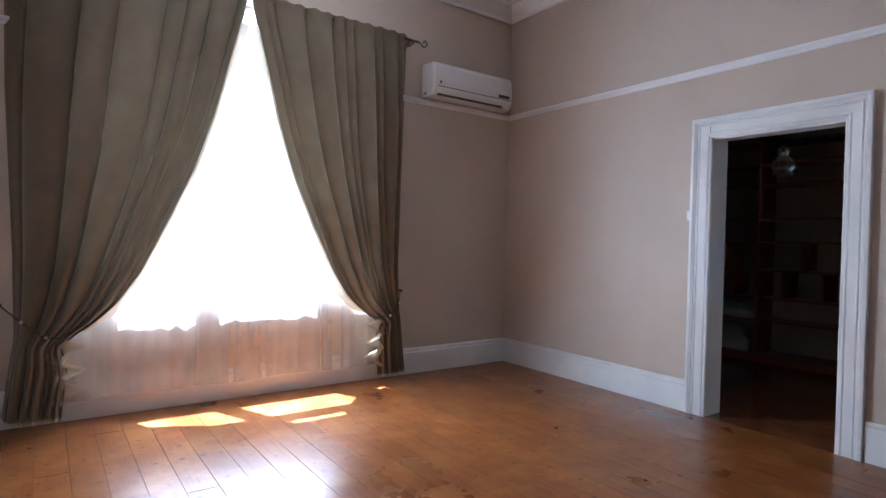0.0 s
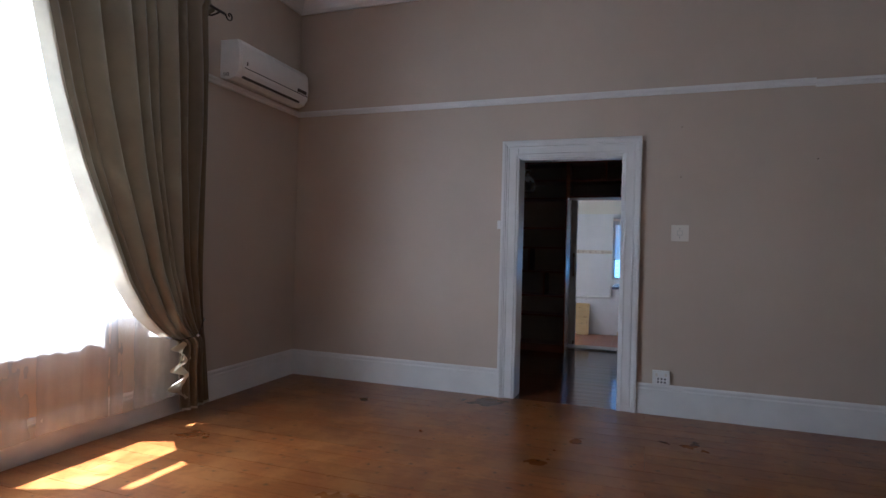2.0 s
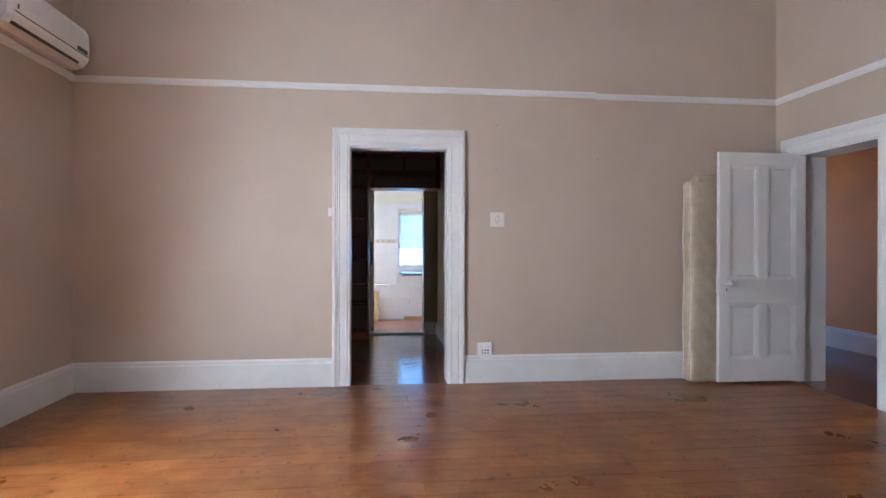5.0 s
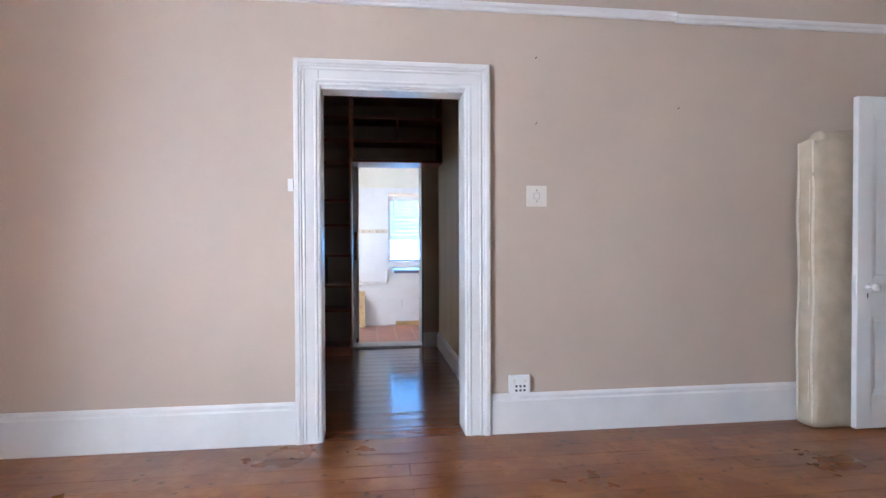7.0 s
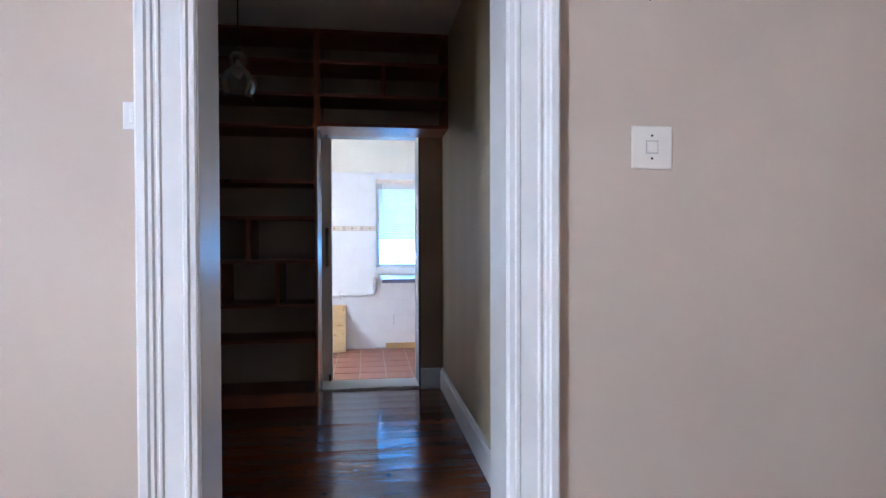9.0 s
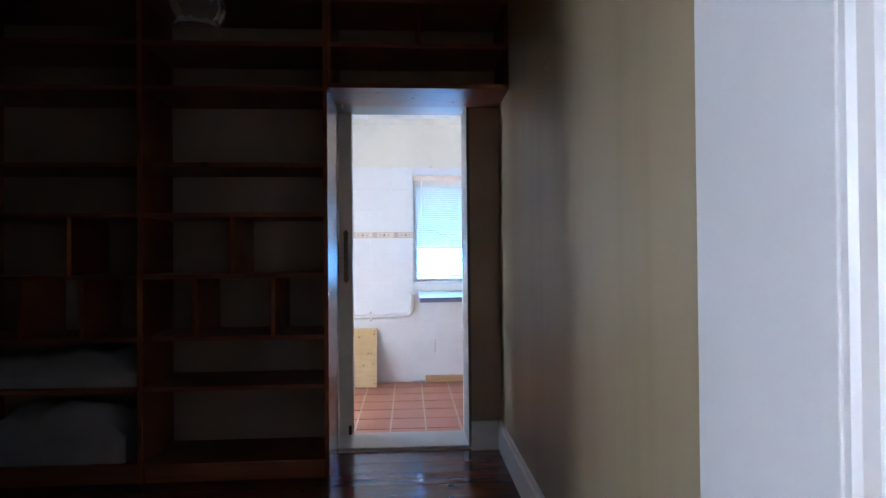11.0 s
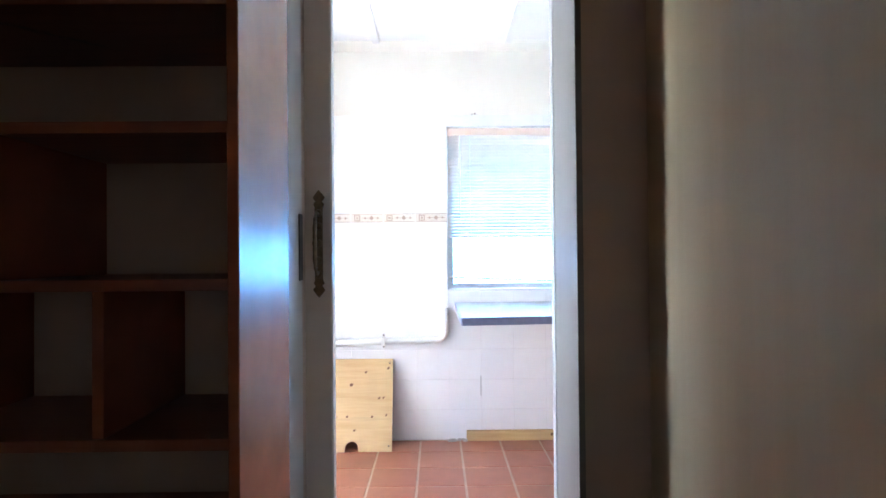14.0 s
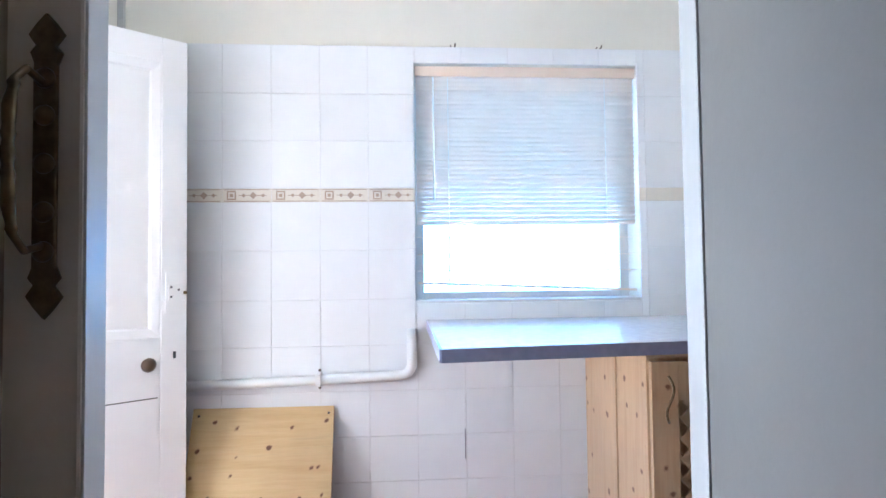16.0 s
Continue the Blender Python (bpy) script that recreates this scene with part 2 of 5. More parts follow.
M = {
    "beige": paint("beige_wall_paint", (0.50, 0.415, 0.336), 0.55, 0.07, 1.2, 160, 0.10),
    "tan": paint("tan_wall_paint", (0.47, 0.385, 0.235), 0.42, 0.10, 1.7, 120, 0.12, None, (0.33, 0.25, 0.12)),
    "ochre": paint("ochre_wall_paint", (0.66, 0.31, 0.085), 0.6, 0.10),
    "cream": paint("cream_wall_paint", (0.80, 0.77, 0.68), 0.6, 0.05),
    "taupe": paint("dark_taupe_wall_paint", (0.40, 0.31, 0.235), 0.5, 0.10, 1.7, 120, 0.12),
    "ceiling": paint("white_ceiling_paint", (0.80, 0.79, 0.77), 0.7, 0.05),
    "white": paint("white_gloss_paint", (0.71, 0.71, 0.70), 0.36, 0.06, 3.0, 90, 0.06),
    "fresh_white": paint("fresh_white_door_paint", (0.86, 0.85, 0.84), 0.32, 0.04, 3.0, 90, 0.05),
    "worn": paint("worn_white_gloss_paint", (0.69, 0.69, 0.68), 0.34, 0.08, 3.0, 70, 0.08, (0.34, 0.30, 0.26)),
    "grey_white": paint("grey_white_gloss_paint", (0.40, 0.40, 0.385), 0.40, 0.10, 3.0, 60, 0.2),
    # darker copy of grey_white: shade inside the doorway put into the colour
    "reveal": paint("shade_toned_grey_paint", (0.155, 0.15, 0.138), 0.42, 0.10, 3.0, 60, 0.2),
    "leaf": paint("warm_grey_door_paint", (0.70, 0.65, 0.59), 0.4, 0.10, 3.0, 60, 0.2),
    "floor": wood("varnished_floorboards", (0.17, 0.050, 0.012), (0.28, 0.092, 0.022), (0.075, 0.024, 0.009), "y", 0.31, 0.14, 8, 0.6, 6.0, 0.9, 0.13, True, (0.38, 0.160, 0.047)),
    # blue of the sky's reflection is put into this floor's specular tint
    "study_floor": sheen(wood("dark_varnished_floorboards", (0.12, 0.038, 0.015), (0.23, 0.08, 0.03), (0.03, 0.012, 0.007), "y", 0.15, 0.0, 8, 0.4, 8.0, 0.7, 0.05, True), (0.30, 0.58, 1.0), 0.95),
    "case": plain("mahogany_stained_pine", (0.29, 0.090, 0.036), 0.27, 0.0, 0.28, 5.0, 0.02),
    "case_y": wood("mahogany_stained_pine_boards", (0.20, 0.060, 0.029), (0.30, 0.102, 0.046), (0.05, 0.018, 0.01), "y", 0.42, 0.0, 7, 0.2, 6.0, 0.6),
    "pine": wood("raw_pine", (0.62, 0.41, 0.17), (0.72, 0.52, 0.25), (0.16, 0.07, 0.03), "y", 0.5, 0.1, 6, 0.5, 12.0, 0.4),
    "pine_z": wood("lacquered_pine", (0.60, 0.37, 0.20), (0.70, 0.48, 0.28), (0.22, 0.10, 0.05), "z", 0.42, 0.2, 6, 0.45, 11.0, 0.4),
    "tile": tile("white_glazed_tile", (0.85, 0.86, 0.87), 0.07, 0.03),
    "grout": plain("grey_white_grout", (0.83, 0.83, 0.83), 0.8),
    "border": tile("cream_border_tile", (0.80, 0.74, 0.64), 0.15, 0.05),
    "pattern": plain("brown_border_glaze", (0.52, 0.40, 0.31), 0.2),
    "terracotta": tile("terracotta_floor_tile", (0.42, 0.155, 0.085), 0.34, 0.16, (0.30, 0.11, 0.06)),
    "floor_grout": plain("pale_floor_grout", (0.56, 0.44, 0.34), 0.85),
    "drape": cloth("olive_taupe_drape", (0.170, 0.130, 0.078), 0.0, 0.03, 700, 0.2),
    "sheer": cloth("white_sheer", (0.95, 0.94, 0.93), 0.70, 0.75),
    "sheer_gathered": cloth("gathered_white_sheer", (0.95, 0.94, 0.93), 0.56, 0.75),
    "lining": cloth("cream_lining", (0.62, 0.56, 0.43), 0.0, 0.10),
    "iron": plain("dark_wrought_iron", (0.06, 0.05, 0.045), 0.45, 0.7),
    "black": plain("black_metal", (0.02, 0.02, 0.022), 0.5, 0.3),
    "brass": plain("aged_brass", (0.20, 0.14, 0.075), 0.34, 0.9, 0.5, 60, 0.2),
    "plastic": plain("white_plastic", (0.80, 0.80, 0.79), 0.35, 0.0, 0.05, 12, 0.03),
    "plate": plain("cream_switch_plastic", (0.72, 0.68, 0.61), 0.35, 0.0, 0.04, 12, 0.03),
    "dark": plain("dark_grey_plastic", (0.05, 0.05, 0.055), 0.4),
    "mattress": tile("aged_mattress_ticking", (0.56, 0.48, 0.36), 0.85, 0.2, (0.34, 0.23, 0.11)),
    "piping": plain("pale_mattress_piping", (0.66, 0.61, 0.50), 0.8),
    "porcelain": plain("white_porcelain", (0.82, 0.81, 0.79), 0.12),
    # white slats; warm base colour cancels the blue light from the backdrop
    "slat": plain("warm_toned_white_slat", (0.87, 0.70, 0.56), 0.4, 0.0, 0.05, 12, 0.02),
    "laminate": plain("pale_worktop_laminate", (0.72, 0.73, 0.75), 0.22),
    "edging": plain("slate_blue_worktop_edging", (0.25, 0.26, 0.38), 0.35),
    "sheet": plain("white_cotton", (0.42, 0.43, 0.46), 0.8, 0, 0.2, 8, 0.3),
    "shade": glass("clear_lamp_glass", (0.86, 0.87, 0.88), 0.15, 0.14),
    "pane": glass("window_glass"),
    "far_sky": glow("hazy_blue_sky", (0.070, 0.165, 0.310)),
    "paving": plain("pale_concrete_paving", (0.40, 0.40, 0.39), 0.85, 0, 0.25, 1.5, 0.3),
    "outer_wall": paint("weathered_limewash", (0.46, 0.46, 0.45), 0.8, 0.06),
    "rust": plain("dark_brown_knob", (0.10, 0.065, 0.04), 0.3, 0.4),
}


# ---- mesh helpers ----
def box(bm, x0, x1, y0, y1, z0, z1, bevel=0.0):
    g = bmesh.ops.create_cube(bm, size=1)
    vs = g["verts"]
    for v in vs:
        v.co = Vector(((x0, x1)[v.co.x > 0], (y0, y1)[v.co.y > 0], (z0, z1)[v.co.z > 0]))
    if bevel:
        es = {e for v in vs for e in v.link_edges}
        bmesh.ops.bevel(bm, geom=list(es), offset=bevel, segments=2, affect="EDGES", profile=0.6)
    return vs


def boxed(x0, x1, y0, y1, z0, z1, bevel=0.0):
    bm = bmesh.new()
    box(bm, x0, x1, y0, y1, z0, z1, bevel)
    return bm


def lathe(profile, centre, axis="z", steps=24):
    """A turned body: profile rows are (radius, distance along the axis)."""
    bm, rings = bmesh.new(), []
    for r, h in profile:
        ring = []
        for k in range(steps):
            a = 2 * math.pi * k / steps
            c, s = r * math.cos(a), r * math.sin(a)
            ring.append(bm.verts.new(Vector(centre) + Vector({"z": (c, s, h), "x": (h, c, s), "y": (c, h, s)}[axis])))
        rings.append(ring)
    for a, b in zip(rings, rings[1:]):
        for k in range(steps):
            bm.faces.new((a[k], a[(k + 1) % steps], b[(k + 1) % steps], b[k]))
    bmesh.ops.contextual_create(bm, geom=[e for e in bm.edges if all(v in rings[0] for v in e.verts)])
    bmesh.ops.contextual_create(bm, geom=[e for e in bm.edges if all(v in rings[-1] for v in e.verts)])
    bmesh.ops.recalc_face_normals(bm, faces=bm.faces)
    return bm


def tube(points, radius, steps=10):
    """A round bar along a line of points."""
    bm, rings = bmesh.new(), []
    pts = [Vector(p) for p in points]
    for i, p in enumerate(pts):
        d = (pts[min(i + 1, len(pts) - 1)] - pts[max(i - 1, 0)]).normalized()
        u = d.orthogonal().normalized() if not rings else (side - d * side.dot(d)).normalized()
        side, w = u, d.cross(u)
        r = radius(i / (len(pts) - 1)) if callable(radius) else radius
        rings.append([bm.verts.new(p + r * (math.cos(a) * u + math.sin(a) * w)) for a in (2 * math.pi * k / steps for k in range(steps))])
    for a, b in zip(rings, rings[1:]):
        for k in range(steps):
            bm.faces.new((a[k], a[(k + 1) % steps], b[(k + 1) % steps], b[k]))
    bm.faces.new(rings[0][::-1]), bm.faces.new(rings[-1])
    bmesh.ops.recalc_face_normals(bm, faces=bm.faces)
    return bm


def bars(profile, path, closed=False):
    """A moulding: a cross-section of (out, up) offsets carried through stations of (origin, out vector, up vector)."""
    bm, rings = bmesh.new(), []
    for o, u, w in path:
        rings.append([bm.verts.new(Vector(o) + a * Vector(u) + b * Vector(w)) for a, b in profile])
    n = len(profile)
    for a, b in zip(rings, rings[1:]):
        for k in range(n):
            bm.faces.new((a[k], a[(k + 1) % n], b[(k + 1) % n], b[k]))
    bm.faces.new(rings[0][::-1]), bm.faces.new(rings[-1])
    bmesh.ops.recalc_face_normals(bm, faces=bm.faces)
    return bm


def mesh_object(name, bm, material, smooth=False):
    me = bpy.data.meshes.new(name)
    bm.to_mesh(me)
    bm.free()
    me.materials.append(material)
    if smooth:
        me.polygons.foreach_set("use_smooth", [True] * len(me.polygons))
        me.update()
    return new(name, me)


def part(name, bm, material, parent, label="", smooth=False):
    """One mesh, given in world places, as a part of a thing or of a part."""
    root = parent
    place = Vector(parent.location)
    while root.parent:
        root = root.parent
        place += root.location
    bmesh.ops.translate(bm, verts=bm.verts, vec=-place)
    ob = mesh_object(name, bm, material, smooth)
    ob.parent = parent
    return tagged(ob, label)


def thing(name, base, label, category, group=""):
    ob = new(name)
    ob.location = base
    ob.empty_display_size = 0.1
    return tagged(ob, label, category, group)


def setting(name, bm, material, label, category):
    return tagged(mesh_object(name, bm, material), label, category, kind="structure")


def slab(x, y, z, holes=(), plane="x"):
    """A wall from (lo, hi) ranges with rectangular holes; holes are (a0, a1, z0, z1) along the wall's run."""
    run = y if plane == "x" else x
    cuts_a = sorted({run[0], run[1], *(v for h in holes for v in h[:2])})
    cuts_z = sorted({z[0], z[1], *(v for h in holes for v in h[2:])})
    solid = {(i, k): not any(h[0] <= (cuts_a[i] + cuts_a[i + 1]) / 2 <= h[1] and h[2] <= (cuts_z[k] + cuts_z[k + 1]) / 2 <= h[3] for h in holes)
             for i in range(len(cuts_a) - 1) for k in range(len(cuts_z) - 1)}
    bm, cache = bmesh.new(), {}

    def vert(a, d, h):
        p = (d, a, h) if plane == "x" else (a, d, h)
        if p not in cache:
            cache[p] = bm.verts.new(p)
        return cache[p]

    t0, t1 = x if plane == "x" else y
    for (i, k), full in solid.items():
        if not full:
            continue
        a0, a1, z0, z1 = cuts_a[i], cuts_a[i + 1], cuts_z[k], cuts_z[k + 1]
        for d in (t0, t1):
            bm.faces.new([vert(a0, d, z0), vert(a1, d, z0), vert(a1, d, z1), vert(a0, d, z1)])
        for (di, dk), ends in (((-1, 0), ((a0, z0), (a0, z1))), ((1, 0), ((a1, z0), (a1, z1))), ((0, -1), ((a0, z0), (a1, z0))), ((0, 1), ((a0, z1), (a1, z1)))):
            if not solid.get((i + di, k + dk)):
                (p, q), (r, s) = ends
                bm.faces.new([vert(p, t0, q), vert(r, t0, s), vert(r, t1, s), vert(p, t1, q)])
    bmesh.ops.recalc_face_normals(bm, faces=bm.faces)
    return bm


# ---- plan ----
X0, D, DB = -1.42, 4.356, 4.565         # lounge back wall, wall to the study: near and far face
S, SB, W, WB = -1.67, -1.97, 4.75, 5.10  # wall to the passage, window wall
TOP = 3.69                               # foot of the lounge cornice
RW = 1.345                               # study side wall
BF, V, VB = 6.888, 7.27, 7.57            # bookcase front, wall to the kitchen
K, KF, KC = 9.325, -0.05, 2.457          # kitchen end wall, floor, ceiling
KL, KR = 3.40, -0.35                     # kitchen side walls
DOOR = (1.547, 2.424, 0.0, 2.144)
KDOOR = (1.54, 2.335, 0.0, 2.075)
WIN = (0.42, 2.58, 0.78, 3.26)
KWIN = (0.858, 1.848, 0.885, 1.925)
PASS = (3.20, 4.09, 0.0, 2.10)

# ---- structure ----
setting("wall_east", slab((D, DB), (S, W), (0, 3.85), [DOOR]), M["beige"], "beige painted plaster wall with a white-cased doorway", "wall")
setting("wall_north", slab((X0 - 0.3, DB), (W, WB), (-0.3, 3.85), [WIN], "y"), M["beige"], "beige painted plaster wall with a tall curtained window", "wall")
setting("wall_south", slab((X0, DB), (SB, S), (0, 3.85), [PASS], "y"), M["beige"], "beige painted plaster wall with an open doorway", "wall")
setting("wall_west", boxed(X0 - 0.3, X0, -3.8, W, -0.3, 3.85), M["beige"], "plain beige painted plaster wall", "wall")
setting("ceiling", boxed(X0 - 0.3, DB, -3.8, WB, 3.85, 4.0), M["ceiling"], "white painted lounge ceiling", "ceiling")
setting("wall_passage", boxed(X0, 7.3, -3.8, -3.5, 0, 3.85), M["ochre"], "ochre painted passage wall seen through the doorway", "wall")
# opening is an addition out of view, lets sky light into the passage
setting("wall_passage_end", slab((7.0, 7.3), (-3.5, SB), (0, 3.85), [(-3.0, -2.65, 0.0, 2.3)]), M["ochre"], "ochre painted end wall of the passage with an unseen opening added to let in daylight", "wall")
setting("wall_passage_side", boxed(DB, 7.0, SB, SB + 0.3, 0, 3.85), M["ochre"], "ochre painted side wall of the passage", "wall")
setting("ceiling_passage", boxed(DB, 7.3, -3.8, SB + 0.3, 3.85, 4.0), M["ceiling"], "white painted passage ceiling", "ceiling")
setting("wall_study_south", boxed(DB, V, RW - 0.25, RW, 0, 2.95), M["tan"], "tan painted study wall with worn patches", "wall")
setting("wall_study_north", boxed(DB, V, W, WB, 0, 2.95), M["tan"], "tan painted study wall behind the shelves", "wall")
setting("wall_kitchen", slab((V, VB), (KR, WB), (-0.3, 2.95), [KDOOR]), M["taupe"], "dark taupe painted wall with a doorway into the kitchen", "wall")
setting("ceiling_study", boxed(DB, VB, RW - 0.25, WB, 2.75, 2.95), M["ceiling"], "low white painted study ceiling", "ceiling")
setting("wall_kitchen_end", slab((K, K + 0.24), (KR - 0.2, KL + 0.2), (-0.3, 2.7), [KWIN]), M["cream"], "cream painted kitchen wall above white tiles", "wall")
setting("wall_kitchen_north", slab((VB, K), (KL, KL + 0.2), (-0.3, 2.7), [(7.86, 8.64, KF, 1.95)], "y"), M["cream"], "cream painted kitchen wall with an outside doorway", "wall")
setting("wall_kitchen_south", boxed(VB, K, KR - 0.2, KR, -0.3, 2.7), M["cream"], "cream painted kitchen wall", "wall")
setting("subfloor", boxed(X0 - 0.3, VB, -3.8, WB, -0.3, -0.024), M["dark"], "dark boards under the timber floor", "floor")
setting("floor_passage", boxed(X0, 7.0, -3.5, S - 0.001, -0.024, 0.0), M["study_floor"], "dark varnished timber passage floor", "floor")
setting("floor_kitchen", boxed(VB, K, KR, KL, -0.3, KF - 0.004), M["floor_grout"], "pale grouted bed of the kitchen floor tiles", "floor")
setting("ground", boxed(-400, 400, -400, 400, -0.5, -0.3), M["paving"], "pale sunlit paving outside", "ground")
# eaves are added out of view, as a sun block above the door opening
setting("eaves", boxed(VB, K + 0.5, KL + 0.2, KL + 1.1, 2.6, 2.7), M["outer_wall"], "unseen plain eaves added to keep sun off the outside door", "eaves")
setting("backdrop", boxed(12.4, 12.5, -2.2, 5.5, -0.3, 5.0), M["far_sky"], "plain bright blue sky beyond the kitchen window", "backdrop")

bm = boxed(VB, K, KR, KL, KC, 2.7)
for y in (3.10, 2.285, 1.455, 0.63):
    box(bm, VB, K, y - 0.022, y + 0.022, KC - 0.012, KC)
setting("ceiling_kitchen", bm, M["ceiling"], "white boarded kitchen ceiling with cover battens", "ceiling")
bm = bars([(0, 0), (-0.05, 0.05), (0, 0.05)], [((K, KR, KC - 0.05), (1, 0, 0), (0, 0, 1)), ((K, KL, KC - 0.05), (1, 0, 0), (0, 0, 1))])
setting("trim_kitchen_cornice", bm, M["cream"], "small cream cornice in the kitchen", "cornice")

RAIL = [(0, 0), (0.016, 0.004), (0.02, 0.02), (0.034, 0.03), (0.036, 0.05), (0, 0.055)]
CORN = [(0, 0), (0.025, 0.0), (0.03, 0.03), (0.07, 0.06), (0.11, 0.11), (0.12, 0.14), (0.17, 0.15), (0.17, 0.16), (0, 0.16)]
SKIRT = [(0, 0), (0.024, 0), (0.024, 0.205), (0.016, 0.215), (0.018, 0.235), (0.008, 0.25), (0, 0.25)]


def run(profile, x0, y0, x1, y1, z, out):
    return bars(profile, [((x0, y0, z), out, (0, 0, 1)), ((x1, y1, z), out, (0, 0, 1))])


for name, prof, z, label, cat in (("picture_rail", RAIL, 2.635, "white painted picture rail", "picture rail"), ("cornice", CORN, TOP, "white moulded plaster cornice", "cornice")):
    if prof is RAIL:
        setting(name + "_east", run(prof, D, 0.16, D, W, z, (-1, 0, 0)), M["white"], label, cat)
        setting(name + "_east_end", run(prof, D, S, D, 0.157, z - 0.012, (-1, 0, 0)), M["white"], label, cat)
    else:
        setting(name + "_east", run(prof, D, S, D, W, z, (-1, 0, 0)), M["ceiling"], label, cat)
    setting(name + "_north", run(prof, X0, W, D, W, z, (0, -1, 0)), M["white"], label, cat)
    setting(name + "_south", run(prof, X0, S, D, S, z - 0.012 * (prof is RAIL), (0, 1, 0)), M["white"], label, cat)
    setting(name + "_west", run(prof, X0, S, X0, W, z, (1, 0, 0)), M["white"], label, cat)
for name, a in (("east", (D, 2.580, D, W)), ("east_end", (D, S, D, 1.389))):
    setting("baseboard_" + name, run(SKIRT, *a, 0, (-1, 0, 0)), M["worn"], "tall white painted skirting board with a moulded top", "baseboard")
setting("baseboard_north", run(SKIRT, X0, W, D, W, 0, (0, -1, 0)), M["worn"], "tall white painted skirting board with a moulded top", "baseboard")
setting("baseboard_south", run(SKIRT, X0, S, 3.03, S, 0, (0, 1, 0)), M["worn"], "tall white painted skirting board with a moulded top", "baseboard")
setting("baseboard_west", run(SKIRT, X0, S, X0, W, 0, (1, 0, 0)), M["worn"], "tall white painted skirting board with a moulded top", "baseboard")
setting("baseboard_passage", run(SKIRT, X0, -3.5, 7.0, -3.5, 0, (0, 1, 0)), M["worn"], "white painted skirting board in the passage", "baseboard")
setting("picture_rail_passage", run(RAIL, X0, -3.5, 7.0, -3.5, 2.62, (0, 1, 0)), M["ochre"], "painted picture rail in the passage", "picture rail")
LOW = [(0, 0), (0.022, 0), (0.022, 0.14), (0.014, 0.15), (0.014, 0.165), (0, 0.168)]
setting("baseboard_study", run(LOW, DB, RW, V, RW, 0, (0, 1, 0)), M["worn"], "chipped white skirting board along the study wall", "baseboard")
setting("baseboard_study_return", boxed(V - 0.026, V, RW + 0.024, 1.526, 0, 0.168, 0.003), M["worn"], "chipped white skirting block beside the kitchen doorway", "baseboard")

# ---- doorway casings ----
ARCH = [(0, 0), (0, 0.036), (0.006, 0.040), (0.026, 0.040), (0.032, 0.034), (0.041, 0.033), (0.045, 0.025), (0.051, 0.025), (0.055, 0.030), (0.061, 0.030),
        (0.065, 0.024), (0.116, 0.023), (0.121, 0.027), (0.130, 0.027), (0.135, 0.021), (0.149, 0.020), (0.154, 0.015), (0.154, 0)]


def casing(name, parent, lo, hi, top, at, out, along, material):
    """A moulded architrave round an opening: lo to hi along the wall, mitred at the head. The moulding's first edge is the outer one."""
    wide, stations = 0.154, []
    o, a = Vector(out), Vector(along)
    for run_at, z, inward in ((lo - wide, 0, a), (lo - wide, top + wide, a + Vector((0, 0, -1))), (hi + wide, top + wide, -a + Vector((0, 0, -1))), (hi + wide, 0, -a)):
        stations.append((Vector(at) + a * run_at + Vector((0, 0, z)), inward, o))
    return part(name, bars(ARCH, stations), material, parent)


cased = tagged(new("door_1"), "white gloss painted doorway casing, open to the dark study", "doorway", kind="structure")
casing("architrave", cased, DOOR[0], DOOR[1], DOOR[3], (D, 0, 0), (-1, 0, 0), (0, 1, 0), M["worn"])
for y0, y1 in ((DOOR[0] - 0.016, DOOR[0] + 0.003), (DOOR[1] - 0.003, DOOR[1] + 0.016)):
    part("jamb", boxed(D - 0.008, DB + 0.003, y0, y1, 0, DOOR[3] - 0.003, 0.002), M["white"], cased)
part("door_head", boxed(D - 0.008, DB + 0.003, DOOR[0] - 0.016, DOOR[1] + 0.016, DOOR[3] - 0.003, DOOR[3] + 0.016, 0.002), M["white"], cased)
part("stop_bead", boxed(D + 0.012, D + 0.022, DOOR[0] + 0.004, DOOR[1] - 0.004, DOOR[3] - 0.014, DOOR[3] - 0.002, 0.002), M["white"], cased)
part("joint", boxed(D - 0.030, D - 0.0265, 2.4315, 2.4335, DOOR[3] + 0.035, DOOR[3] + 0.085), M["dark"], cased, "dark open joint in the casing")

cased = tagged(new("door_2"), "white painted doorway casing to the ochre passage", "doorway", kind="structure")
casing("architrave", cased, PASS[0], PASS[1], PASS[3], (0, S, 0), (0, 1, 0), (1, 0, 0), M["white"])
part("jamb", boxed(PASS[1] - 0.004, PASS[1] + 0.018, SB - 0.003, S - 0.003, 0, PASS[3], 0.002), M["white"], cased)
part("jamb", boxed(PASS[0] - 0.006, PASS[0] + 0.016, SB - 0.003, S + 0.008, 0, PASS[3] - 0.016, 0.002), M["white"], cased)
part("door_head", boxed(PASS[0] - 0.006, PASS[1] + 0.006, SB - 0.003, S - 0.003, PASS[3] - 0.016, PASS[3] + 0.006, 0.002), M["white"], cased)

cased = tagged(new("door_3"), "grey-white painted timber frame of the kitchen doorway", "doorway", kind="structure")
part("jamb", boxed(V - 0.01, VB - 0.03, KDOOR[0] - 0.016, KDOOR[0] + 0.002, 0.018, KDOOR[3] - 0.004, 0.003), M["reveal"], cased, "grey lining of the reveal, toned darker for its shade")
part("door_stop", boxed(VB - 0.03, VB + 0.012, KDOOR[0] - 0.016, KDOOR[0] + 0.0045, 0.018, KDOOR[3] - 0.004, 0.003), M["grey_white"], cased)
